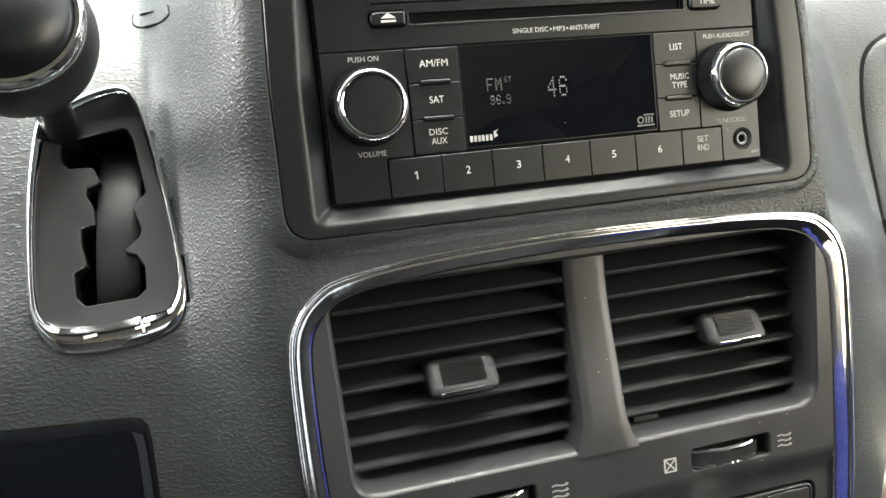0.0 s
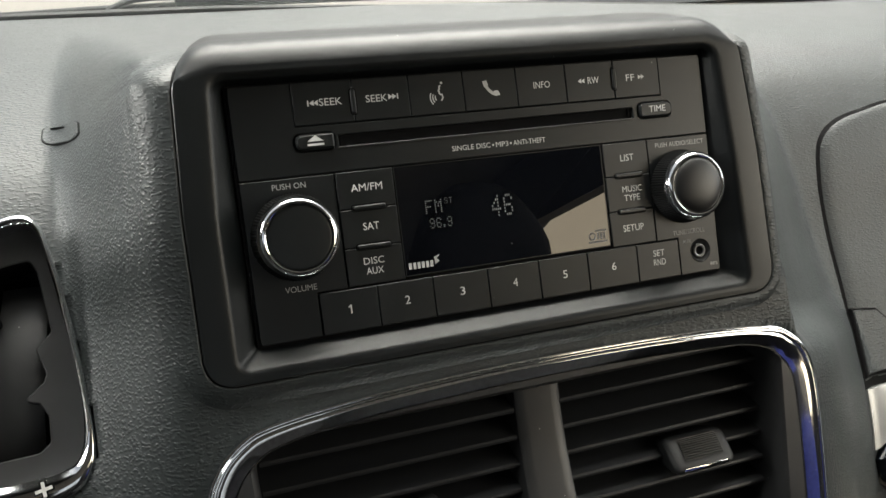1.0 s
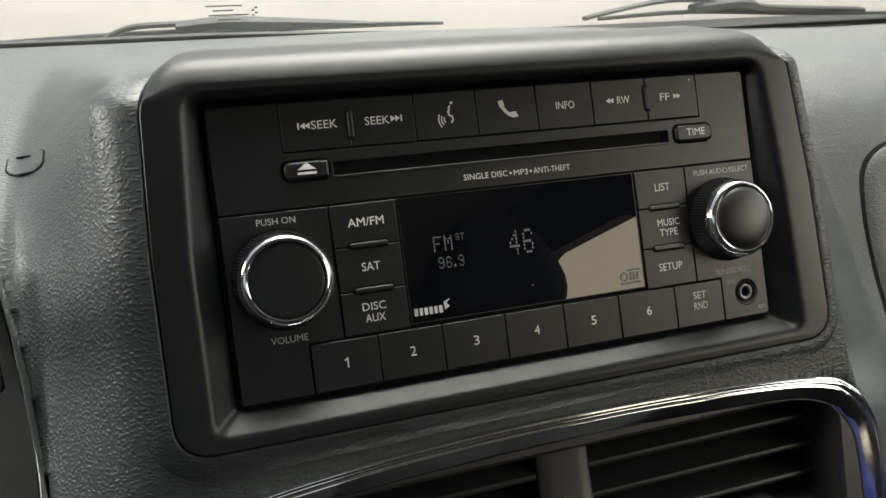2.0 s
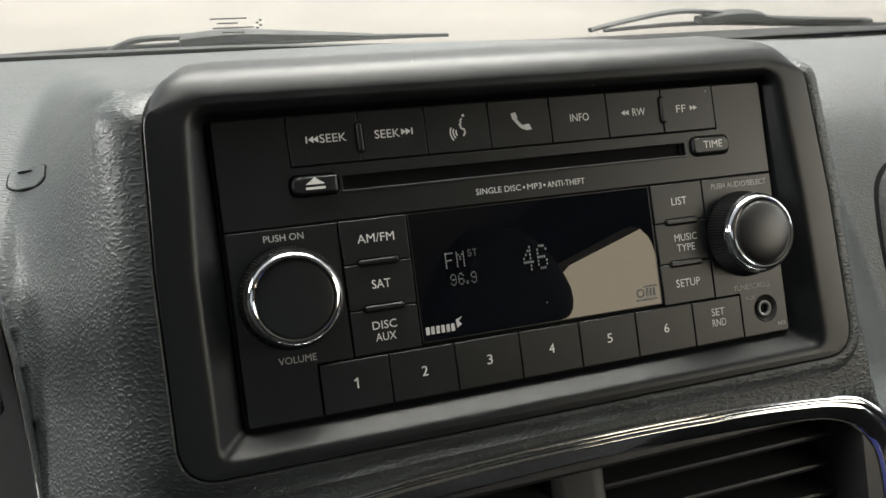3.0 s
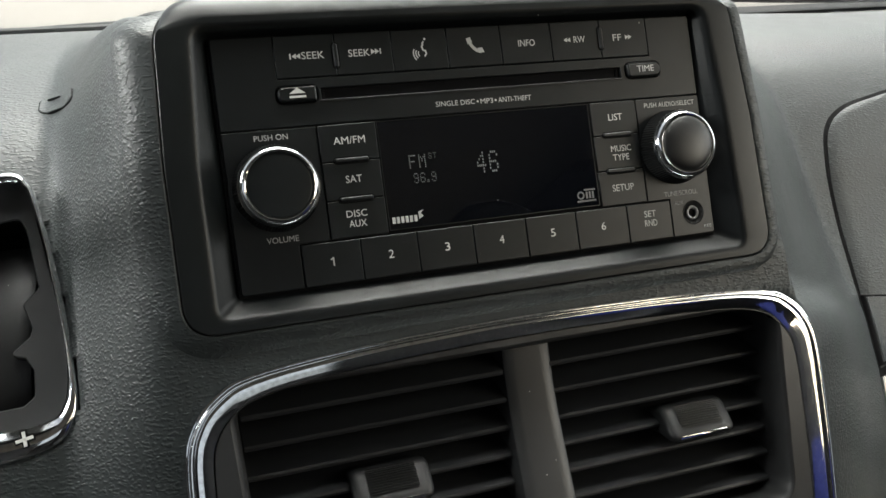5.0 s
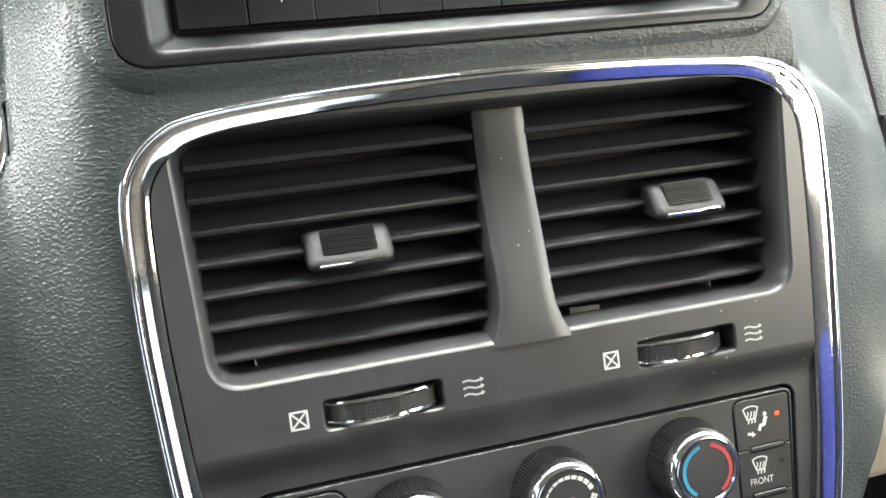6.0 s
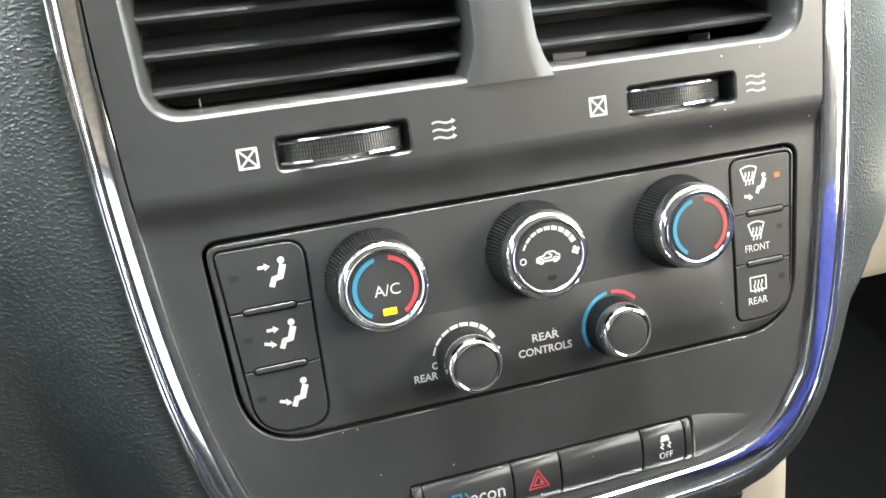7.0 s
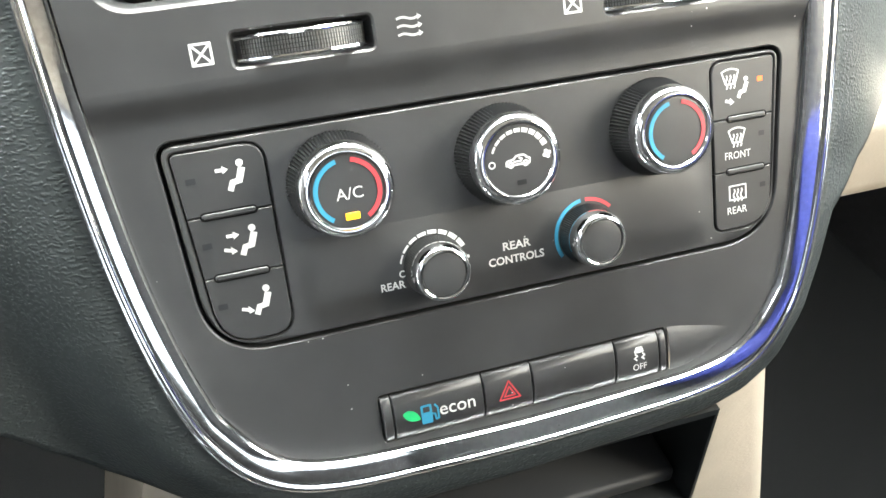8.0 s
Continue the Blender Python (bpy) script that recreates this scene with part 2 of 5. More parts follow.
def arc_band(bm, u, v, r0, r1, a0, a1, n, seg=18, lift=0.12):
    angles = [radians(a0 + (a1 - a0) * i / seg) for i in range(seg + 1)]
    loft(bm, [[(u + r * math.cos(a), v + r * math.sin(a), n + lift) for a in angles] for r in (r0, r1)], closed=False)


def letters(bm, text, u, v, w, h, n, lift=0.12, bold=0.0):
    """Lettering fitted into a box w by h round (u, v)."""
    curve = bpy.data.curves.new("t", "FONT")
    curve.body, curve.size, curve.offset, curve.resolution_u = text, 1.0, bold, 3
    ob = new("t", curve)
    me = bpy.data.meshes.new_from_object(ob.evaluated_get(bpy.context.evaluated_depsgraph_get()))
    bpy.data.objects.remove(ob)
    bpy.data.curves.remove(curve)
    xs, ys = [p.co.x for p in me.vertices], [p.co.y for p in me.vertices]
    x0, y0, sx, sy = min(xs), min(ys), w / (max(xs) - min(xs)), h / (max(ys) - min(ys))
    verts = [bm.verts.new((u - w / 2 + (p.co.x - x0) * sx, v - h / 2 + (p.co.y - y0) * sy, n + lift)) for p in me.vertices]
    for f in me.polygons:
        bm.faces.new([verts[i] for i in f.vertices])
    bpy.data.meshes.remove(me)


def lettering(parent, rows, n, material=None, name="lettering", label="", bold=0.0):
    for text, u, v, w, h in rows:
        bm = bmesh.new()
        letters(bm, text, u, v, w, h, n, bold=bold)
        part(name, bm, material or PRINT, parent, label)


def spline(points, per=8, closed=False):
    """A smooth line through points of any dimension."""
    pts, out, count = [Vector(p) for p in points], [], len(points)
    for i in range(count if closed else count - 1):
        p = [pts[(i + k) % count] if closed else pts[min(max(i + k, 0), count - 1)] for k in (-1, 0, 1, 2)]
        for k in range(per):
            f = k / per
            out.append(tuple(0.5 * ((2 * p[1]) + (p[2] - p[0]) * f + (2 * p[0] - 5 * p[1] + 4 * p[2] - p[3]) * f ** 2 + (3 * p[1] - p[0] - 3 * p[2] + p[3]) * f ** 3)))
    return out if closed else out + [tuple(pts[-1])]


def box(bm, x0, y0, z0, x1, y1, z1, bevel=0.0):
    verts = [bm.verts.new(p) for p in ((x0, y0, z0), (x1, y0, z0), (x1, y1, z0), (x0, y1, z0), (x0, y0, z1), (x1, y0, z1), (x1, y1, z1), (x0, y1, z1))]
    faces = [bm.faces.new([verts[i] for i in f]) for f in ((3, 2, 1, 0), (4, 5, 6, 7), (0, 1, 5, 4), (1, 2, 6, 5), (2, 3, 7, 6), (3, 0, 4, 7))]
    if bevel:
        edges = list({e for f in faces for e in f.edges})
        bmesh.ops.bevel(bm, geom=edges, offset=bevel, segments=3, affect="EDGES", profile=0.6)


def structure(name, bm, material, label, mm=False):
    ob = part(name, bm, material, None, "", mm)
    return tagged(ob, label, name.rstrip("_0123456789").replace("_", " "), kind="structure")


# ---- the dashboard skin ----
# Profiles (y, z) from below to the windscreen: over the stack, on the driver's side, on the passenger's side.
PROFILE_MID = [(0.190, 0.935), (0.2210, 1.0), (0.2670, 1.10), (0.3130, 1.20), (0.3360, 1.25), (0.3563, 1.293), (0.3690, 1.3135), (0.388, 1.3215), (0.42, 1.3170), (0.52, 1.2960), (0.70, 1.262), (0.90, 1.2345)]
PROFILE_LEFT = [(0.225, 0.90), (0.250, 1.0), (0.281, 1.09), (0.320, 1.168), (0.362, 1.212), (0.40, 1.248), (0.432, 1.266), (0.47, 1.272), (0.53, 1.275), (0.62, 1.270), (0.75, 1.256), (0.90, 1.2345)]
PROFILE_RIGHT = [(0.30, 0.93), (0.325, 1.0), (0.355, 1.07), (0.40, 1.13), (0.432, 1.17), (0.457, 1.208), (0.480, 1.236), (0.512, 1.257), (0.56, 1.268), (0.64, 1.268), (0.76, 1.254), (0.90, 1.2345)]
RING_HALF = [(0, -71.5), (35, -72), (75, -73.6), (109, -77), (121, -81.5), (129.5, -91), (133.2, -106), (133.8, -142), (133, -172), (131.9, -205), (129.4, -240), (125.0, -270), (119.4, -292), (112.2, -310), (102.0, -323.5), (88, -332.6), (69, -337.0), (40, -338.6), (0, -339.5)]
RING_U = 5.8


def swell(v, amount):
    """How far the ring's sides stand out beyond the even outline."""
    return amount * max(0.0, min(1.0, (-74 - v) / 26, (v + 258) / 96))


RING = spline([(RING_U + du + (swell(v, 1.4) if du > 100 else 0), v) for du, v in reversed(RING_HALF)] + [(RING_U - du - (swell(v, 3.1) if du > 100 else 0), v) for du, v in RING_HALF[1:-1]], 5, True)
BEZEL_LOOP = rounded([(-124.2, -61.2), (121.8, -61.2), (119.6, 0), (114.2, 58), (-121.8, 58), (-124.4, 0)], [11, 11, 60, 17, 16, 90], 16)
POD = [(112.0, 400), (-125.5, 400), (-126, -60), (-127.5, -92)] + [(RING_U - du, v) for du, v in RING_HALF[6:-1]] + [(RING_U + du, v) for du, v in reversed(RING_HALF[6:])] + [(132, -84), (129, -50), (124.5, -5), (119.5, 30), (115.5, 52)]


def outside(p, poly):
    """Distance of points outside a closed polygon, minus inside."""
    p, a = np.asarray(p, float), np.asarray(poly, float)
    b = np.roll(a, -1, axis=0)
    d = b - a
    t = np.clip(((p[:, None] - a) * d).sum(-1) / (d * d).sum(-1), 0, 1)
    dist = np.linalg.norm(p[:, None] - a - t[..., None] * d, axis=-1).min(1)
    cross = (a[:, 1] > p[:, 1:2]) != (b[:, 1] > p[:, 1:2])
    with np.errstate(divide="ignore", invalid="ignore"):
        hit = p[:, :1] < d[:, 0] * (p[:, 1:2] - a[:, 1]) / d[:, 1] + a[:, 0]
    return np.where((cross & hit).sum(1) % 2 == 1, -dist, dist)


def smooth(t):
    t = np.clip(t, 0, 1)
    return t * t * (3 - 2 * t)


ROWS_PER = 14
MID, LEFT, RIGHT = (np.array(spline(p, ROWS_PER)) for p in (PROFILE_MID, PROFILE_LEFT, PROFILE_RIGHT))


def skin(x, s):
    """Points of the dashboard's surface for arrays x (metres) and s (0 below to 11 at the glass)."""
    x, s = np.atleast_1d(np.asarray(x, float)), np.atleast_1d(np.asarray(s, float))
    k = np.arange(len(MID)) / ROWS_PER
    mid, left, right = (np.stack([np.interp(s, k, c[:, i]) for i in (0, 1)], -1) for c in (MID, LEFT, RIGHT))
    u = (x - 0.02) * 1000
    v = ((mid[:, 0] - 0.347) * math.sin(TILT) + (mid[:, 1] - 1.27) * math.cos(TILT)) * 1000
    d = outside(np.stack([u, v], -1), POD)
    over = smooth((u + 70) / 140)
    fall = np.clip((d - 3.0) / (44.0 + 86.0 * over), 0, 1)
    ledge = 0.17 * smooth((v + 95) / 30) * smooth((d - 0.5) / 11)
    slow = 0.55 * fall + 0.45 * smooth(fall)
    w = 1 - ((1 - over) * smooth(fall) + over * (slow + (1 - slow) * ledge))
    arch = np.where(s > 5, 1, 0) * np.clip((s - 5) / 1.5, 0, 1) * 0.007 * np.clip(((u + 3) / 122) ** 2, 0, 1) * np.clip((10 - s) / 3, 0, 1) * w
    side = left + (right - left) * over[:, None]
    p = w[:, None] * mid + (1 - w[:, None]) * side
    fade = 0.020 * smooth((x - 0.1) / 0.6) * (s / 11) ** 2
    return np.stack([x, p[:, 0], p[:, 1] - arch - fade], -1), d


def to_stack(p):
    q = np.asarray(p) - np.array((0.02, 0.347, 1.27))
    return np.stack([q[:, 0], q[:, 1] * math.sin(TILT) + q[:, 2] * math.cos(TILT), -q[:, 1] * math.cos(TILT) + q[:, 2] * math.sin(TILT)], -1) * 1000


SHIFT_AT = (-0.1636, 0.3297, 1.1791)
SHIFT_TILT = radians(40)
SH = Matrix.Translation(SHIFT_AT) @ Matrix(((1, 0, 0, 0), (0, math.sin(SHIFT_TILT), -math.cos(SHIFT_TILT), 0), (0, math.cos(SHIFT_TILT), math.sin(SHIFT_TILT), 0), (0, 0, 0, 1)))
SHIFT_LOOP = spline([(-1.4, -7.0), (9, -4.6), (15.8, 0.5), (19.6, 10), (18.6, 30), (14.8, 65), (10.4, 90), (8.2, 98.5), (2.5, 103), (-8, 101.6), (-22, 96), (-29.5, 92.5), (-33.2, 84), (-38, 58), (-40.4, 28.5), (-40.6, 10), (-37.8, 1), (-31, -5.8), (-18, -8)], 5, True)


# Lower edge of the skin: u and profile position.
FOOT = [(-820, 2.0), (-320, 2.0), (-220, 1.2), (-165, 0.8), (-145, 0.66), (-118, 0.56), (-98, 0.44), (-75, 0.36), (-40, 0.34), (6, 0.33), (50, 0.34), (87, 0.39), (110, 0.53), (125, 0.78), (141, 1.2), (165, 1.3), (300, 1.1), (820, 1.1)]


def build_dashboard():
    xs = np.unique(np.concatenate([np.linspace(-0.80, -0.45, 12), np.linspace(-0.45, -0.26, 32), np.linspace(-0.26, 0.27, 216), np.linspace(0.27, 0.46, 40), np.linspace(0.46, 0.84, 16)]))
    ss = np.unique(np.concatenate([np.linspace(0, 0.62, 250), np.linspace(0.62, 1, 45)]))
    gx, gs = np.meshgrid(xs, ss, indexing="ij")
    foot = np.array(FOOT)
    gs = np.interp((gx - 0.02) * 1000, foot[:, 0], foot[:, 1]) * (1 - gs) + 11 * gs
    p, d = skin(gx.ravel(), gs.ravel())
    flat = to_stack(p)
    in_bezel, in_ring = outside(flat[:, :2], BEZEL_LOOP), outside(flat[:, :2], RING)
    near = flat[:, 2] > -22
    q = p - np.array(SHIFT_AT)
    sh = np.stack([q[:, 0], q[:, 1] * math.sin(SHIFT_TILT) + q[:, 2] * math.cos(SHIFT_TILT)], -1) * 1000
    in_shift = outside(sh, SHIFT_LOOP)
    cut = ((in_bezel < -4) & near & (flat[:, 1] < 55)) | ((in_ring < -3.5) & near) | (in_shift < -2)
    bm = bmesh.new()
    cols = len(ss)
    verts = {}

    def vert(i):
        if i not in verts:
            verts[i] = bm.verts.new(p[i])
        return verts[i]

    for i in range(len(xs) - 1):
        for j in range(cols - 1):
            ids = (i * cols + j, (i + 1) * cols + j, (i + 1) * cols + j + 1, i * cols + j + 1)
            if not cut[list(ids)].any():
                bm.faces.new([vert(k) for k in ids])
    ob = structure("dashboard", bm, LEATHER, "dark grey grained vinyl dashboard with a raised centre")
    if sum(f.normal.z - f.normal.y for f in ob.data.polygons) < 0:
        ob.data.flip_normals()
    thick = ob.modifiers.new("thickness", "SOLIDIFY")
    thick.thickness, thick.offset = 0.003, -1.0
    return ob


build_dashboard()


# ---- the radio in its bezel ----
def build_bezel():
    bez = thing("radio_bezel", S, "satin black plastic radio surround with a rolled hood", "bezel")
    # Each row: inset of the side loop, its n, and how the upper edge rolls back (v, n).
    outer = BEZEL_LOOP
    inner = rounded([(-112.6, -56.8), (109.0, -56.8), (106.6, 0), (102.4, 48.6), (-109.8, 48.6), (-112.6, 0)], [5, 5, 60, 7, 7, 90], 16)
    wall = rounded([(-105.0, -50.2), (99.2, -50.2), (99.2, 0), (99.2, 45.9), (-105.0, 45.9), (-105.0, 0)], [2, 2, 60, 2, 2, 60], 16)
    bm = bmesh.new()
    loops = [at_n(offset(wall, 0.3), -9), at_n(wall, -2.5)]
    for f in (0.25, 0.5, 0.75):
        loops.append([(a[0] + (b[0] - a[0]) * f, a[1] + (b[1] - a[1]) * f, -2.5 + 7.2 * f) for a, b in zip(wall, inner)])
    edge = offset(inner, -1.5)
    loops = loops[:2] + [[(a[0] + (b[0] - a[0]) * f, a[1] + (b[1] - a[1]) * f, -2.5 + 5.6 * f) for a, b in zip(wall, edge)] for f in (0.12, 0.5, 0.88)]
    loops += [at_n(edge, 3.1), at_n(offset(inner, -0.9), 3.72), at_n(offset(inner, -0.3), 4.28), at_n(offset(inner, 0.4), 4.72), at_n(offset(inner, 1.3), 4.98), at_n(offset(inner, 2.2), 5.08), at_n(offset(inner, 3.2), 5.14)]
    roll = [(49.6, 5.2), (52.8, 5.1), (56.4, 4.6), (60.0, 3.2), (63.2, 0.4), (65.9, -4.6), (68.0, -11.6), (70.8, -19.5), (74.3, -29.0), (78.3, -41.0), (82.6, -55.0), (76.0, -58.0)]
    side = [(2.0, 5.25), (0.3, 5.15), (0.0, 4.8), (0.0, 2.0), (0.1, 0), (0.2, -2), (0.3, -4), (0.4, -6), (0.5, -7), (0.6, -8), (0.6, -9), (0.6, -10)]

    def ring_row(index, rv0, rn0, ins, sn, sink=0.0):
        row = []
        base = offset(outer, -ins)
        for (u, v), (ou, ov) in zip(base, outer):
            w = float(smooth((ov - 45) / 13.0))
            near = 1 - 0.7 * float(smooth((abs(u + 3) - 60) / 58.0)) if index >= 6 else 1.0
            rv, rn = 68.0 + (rv0 - 68.0) * near if index >= 6 else rv0, -11.6 + (rn0 + 11.6) * near if index >= 6 else rn0
            rv -= sink * float(smooth((100 - abs(u + 3)) / 14.0))
            arch = 5.2 * ((u + 3) / 122) ** 2 * min(1, max(0, (rv - 51) / 6))
            un = u + (-1 if u > 0 else 1) * max(0, rv - 66) * 0.5 * w * float(smooth((abs(u + 3) - 86) / 26))
            row.append((un, v * (1 - w) + (rv - arch - max(0, 58 - ov) * 0.9) * w, sn * (1 - w) + rn * w))
        return row

    for index, ((rv0, rn0), (ins, sn)) in enumerate(zip(roll, side)):
        loops.append(ring_row(index, rv0, rn0, ins, sn))
    loft(bm, loops)
    part("surround", bm, BEZEL, bez)
    # black strip for the gap's shade, and the vinyl's turned edge beyond it
    bm = bmesh.new()
    loft(bm, [ring_row(5, 62.6, -4.6, 0.3, 4.0, 1.5), ring_row(5, 64.2, -7.2, -0.62, 3.9, 1.5), ring_row(5, 63.9, -8.2, -0.7, 2.0, 1.5)])
    part("seam_shade", bm, DARK, bez, "black strip for the shaded gap round the surround")
    bm = bmesh.new()
    tops = ((64.3, -8.1), (64.7, -8.3), (65.3, -9.4), (66.0, -12.0), (66.0, -15.0), (65.0, -19.0), (63.0, -23.0))
    gentle = ((-0.5, 3.2), (-0.6, 4.4), (-1.1, 4.7), (-4.5, 3.9), (-8.0, 2.2), (-12.5, -1.0), (-15.0, -6.0))
    steep = ((-0.5, 3.2), (-0.65, 4.5), (-1.2, 4.8), (-4.9, 4.5), (-6.3, 3.6), (-7.2, 1.0), (-8.4, -6.0))
    rows = []
    for top, a, b in zip(tops, gentle, steep):
        one, two = ring_row(5, *top, *a, 1.5), ring_row(5, *top, *b, 1.5)
        rows.append([tuple(Vector(p).lerp(Vector(q), float(smooth((p[0] - 60) / 50)))) for p, q in zip(one, two)])
    loft(bm, rows)
    part("turned_edge", bm, LEATHER, bez, "grey grained vinyl edge")
    return bez


build_bezel()

radio = thing("car_radio", S, "black single disc car radio with grey lettering, switched on", "radio")
bm = bmesh.new()
prism(bm, rect(-104.6, -50.2, 98.8, 45.6, 1.0), -14, -1.6, 0.2)
part("chassis", bm, DARK, radio)


def tile(name, loop, n1=0.0, material=FACE, bevel=0.28, holes=(), parent=None, label=""):
    bm = bmesh.new()
    prism(bm, offset(loop, -0.14), -2.2, n1, bevel, holes)
    return part(name, bm, material, parent or radio, label)


# faceplates between the keys
slot = rect(-65.0, 20.2, 62.2, 24.6, 0.6, 3)
eject_hole, time_hole = rect(-82.0, 19.4, -66.2, 26.2, 2.6), rect(64.4, 19.4, 81.0, 26.4, 2.6)
tile("faceplate", rounded([(-103.6, 10.8), (98, 10.8), (98, 45), (76.6, 45), (76.6, 28.8), (-80.7, 28.8), (-80.7, 45), (-103.6, 45)], [0.6, 0.6, 1.2, 0.2, 0.2, 0.2, 0.2, 1.2], 2), holes=(slot, eject_hole, time_hole), label="black plate with the disc slot")
# slot inside coloured near-black to keep it in shade
bm = bmesh.new()
loft(bm, [at_n(offset(slot, 0.2), -0.4), at_n(offset(slot, 0.1), -13)])
fill(bm, [offset(slot, 0.1)], -13)
for u0, u1 in ((-64.6, -63.6), (60.4, 61.6)):
    prism(bm, rect(u0, 20.8, u1, 24.2), -8, -1.0, 0.1)
part("disc_slot", bm, DARK, radio)
bm = bmesh.new()
prism(bm, rect(-65.6, 19.5, 62.4, 20.3, 0.2, 2), -2, 0.35, 0.25)
part("slot_lip", bm, BUTTON, radio)
volume_plate = tile("faceplate", rounded([(-103.6, -49.3), (-80.3, -49.3), (-80.3, -32.9), (-68.6, -32.9), (-68.6, 10.6), (-103.6, 10.6)], [1.2, 0.2, 0.2, 0.2, 0.2, 0.2], 2))
tune_plate = tile("faceplate", rounded([(77.7, -49.3), (98, -49.3), (98, 10.6), (67.2, 10.6), (67.2, -33.1), (77.7, -33.1)], [0.2, 1.2, 0.2, 0.2, 0.2, 0.2], 2), holes=(circle(88.5, -39.8, 4.9, 28),))
lettering(volume_plate, [("PUSH ON", -85.8, 7.6, 12.4, 2.1), ("VOLUME", -86.2, -30.3, 11.8, 2.2)], 0, DIM)
lettering(tune_plate, [("PUSH AUDIO/SELECT", 83.4, 7.6, 24.4, 2.0), ("TUNE/SCROLL", 83.6, -30.8, 16.2, 2.0), ("AUX", 82.0, -35.0, 4.2, 1.5), ("RES", 94.8, -46.2, 3.6, 1.4)], 0, DIM)
lettering(radio, [("SINGLE DISC", -12.5, 15.1, 16.3, 2.0), ("MP3", 0.75, 15.0, 5.4, 2.0), ("ANTI-THEFT", 12.8, 15.0, 14.3, 2.0)], 0, PRINT)
bm = bmesh.new()
for u in (-3.15, 4.55):
    blob(bm, circle(u, 15.0, 0.42, 12), 0)
part("lettering", bm, PRINT, radio)

# upper keys
EDGES = [-80.7, -57.8, -35.5, -13.0, 9.8, 32.0, 54.5, 76.6]
upper = [tile("key", rect(a, 28.9, b, 45.0, 0.3, 2), 0.25, KEY) for a, b in zip(EDGES, EDGES[1:])]


def triangles(bm, u, v, size, count, direction, n=0.25, bar=0):
    for k in range(count):
        c = u + k * size * 0.92
        blob(bm, [(c, v - size * 0.62), (c + size, v), (c, v + size * 0.62)] if direction > 0 else [(c + size, v - size * 0.62), (c + size, v + size * 0.62), (c, v)], n)
    if bar:
        c = u + (count * size * 0.92 + 0.3 if bar > 0 else -0.75)
        blob(bm, rect(c, v - size * 0.62, c + 0.5, v + size * 0.62), n)


lettering(upper[0], [("SEEK", -66.4, 37.1, 8.6, 2.7)], 0.25)
bm = bmesh.new()
triangles(bm, -74.4, 37.0, 1.7, 2, -1, bar=-1)
part("icon", bm, PRINT, upper[0])
lettering(upper[1], [("SEEK", -48.6, 37.0, 8.4, 2.7)], 0.25)
bm = bmesh.new()
triangles(bm, -43.9, 37.2, 1.7, 2, 1, bar=1)
part("icon", bm, PRINT, upper[1])
# voice key: a speaking head with sound waves
bm = bmesh.new()
stroke(bm, [(-22.6, 39.9), (-23.2, 39.2), (-23.0, 38.6), (-23.6, 37.9), (-23.2, 37.6), (-23.3, 36.9), (-22.6, 36.4), (-22.2, 36.4), (-21.9, 35.2), (-22.6, 34.2)], 0.55, 0.25)
blob(bm, circle(-22.0, 40.9, 0.5, 10), 0.25)
for r in (1.3, 2.3, 3.3):
    arc_band(bm, -23.6, 35.4, r, r + 0.45, 150, 225, 0.25, 8)
part("icon", bm, PRINT, upper[2])
# telephone handset
bm = bmesh.new()
stroke(bm, spline([(-3.6, 39.4), (-3.0, 37.6), (-1.2, 35.6), (0.8, 34.8)], 6), 1.25, 0.25)
blob(bm, [(-4.8, 40.2), (-4.3, 37.9), (-2.4, 38.6), (-3.0, 40.6)], 0.25)
blob(bm, [(-0.4, 36.2), (0.0, 34.2), (2.4, 34.4), (1.6, 36.3)], 0.25)
part("icon", bm, PRINT, upper[3])
lettering(upper[4], [("INFO", 21.0, 37.1, 7.3, 2.7)], 0.25)
lettering(upper[5], [("RW", 44.8, 37.3, 5.2, 2.7)], 0.25)
bm = bmesh.new()
triangles(bm, 37.6, 37.3, 1.6, 2, -1)
part("icon", bm, PRINT, upper[5])
lettering(upper[6], [("FF", 62.4, 37.2, 4.0, 2.7)], 0.25)
bm = bmesh.new()
triangles(bm, 66.2, 37.2, 1.6, 2, 1)
part("icon", bm, PRINT, upper[6])


def ridge(u, v, half_u, half_v, parent=radio, n=0.25, high=1.0):
    """A small raised pill between two keys, in a dark surround."""
    r = min(half_u, half_v)
    bm = bmesh.new()
    blob(bm, rect(u - half_u - 0.45, v - half_v - 0.45, u + half_u + 0.45, v + half_v + 0.45, r + 0.4), n, 0.05)
    part("gap", bm, DARK, parent)
    bm = bmesh.new()
    prism(bm, rect(u - half_u, v - half_v, u + half_u, v + half_v, r), n - 1, n + high, min(0.5, r * 0.6))
    return part("ridge", bm, KEY if parent is radio else BUTTON, parent)


ridge(-57.8, 36.4, 0.95, 4.6)
ridge(54.5, 37.2, 0.95, 4.6)


def pill_key(u0, v0, u1, v1, radii):
    bm = bmesh.new()
    prism(bm, rounded([(u0, v0), (u1, v0), (u1, v1), (u0, v1)], radii, 6), -2, 1.6, 0.8)
    return part("key", bm, KEY, radio)


eject = pill_key(-81.5, 19.9, -66.8, 25.7, [2.6, 0.8, 0.8, 2.6])
bm = bmesh.new()
blob(bm, [(-77.2, 22.9), (-71.0, 22.9), (-74.1, 25.1)], 1.6)
blob(bm, rect(-77.2, 21.3, -71.0, 22.1), 1.6)
part("icon", bm, PRINT, eject)
time_key = pill_key(64.9, 19.9, 80.5, 26.0, [1.6, 2.6, 2.6, 1.6])
lettering(time_key, [("TIME", 73.2, 23.2, 8.0, 2.6)], 1.6)

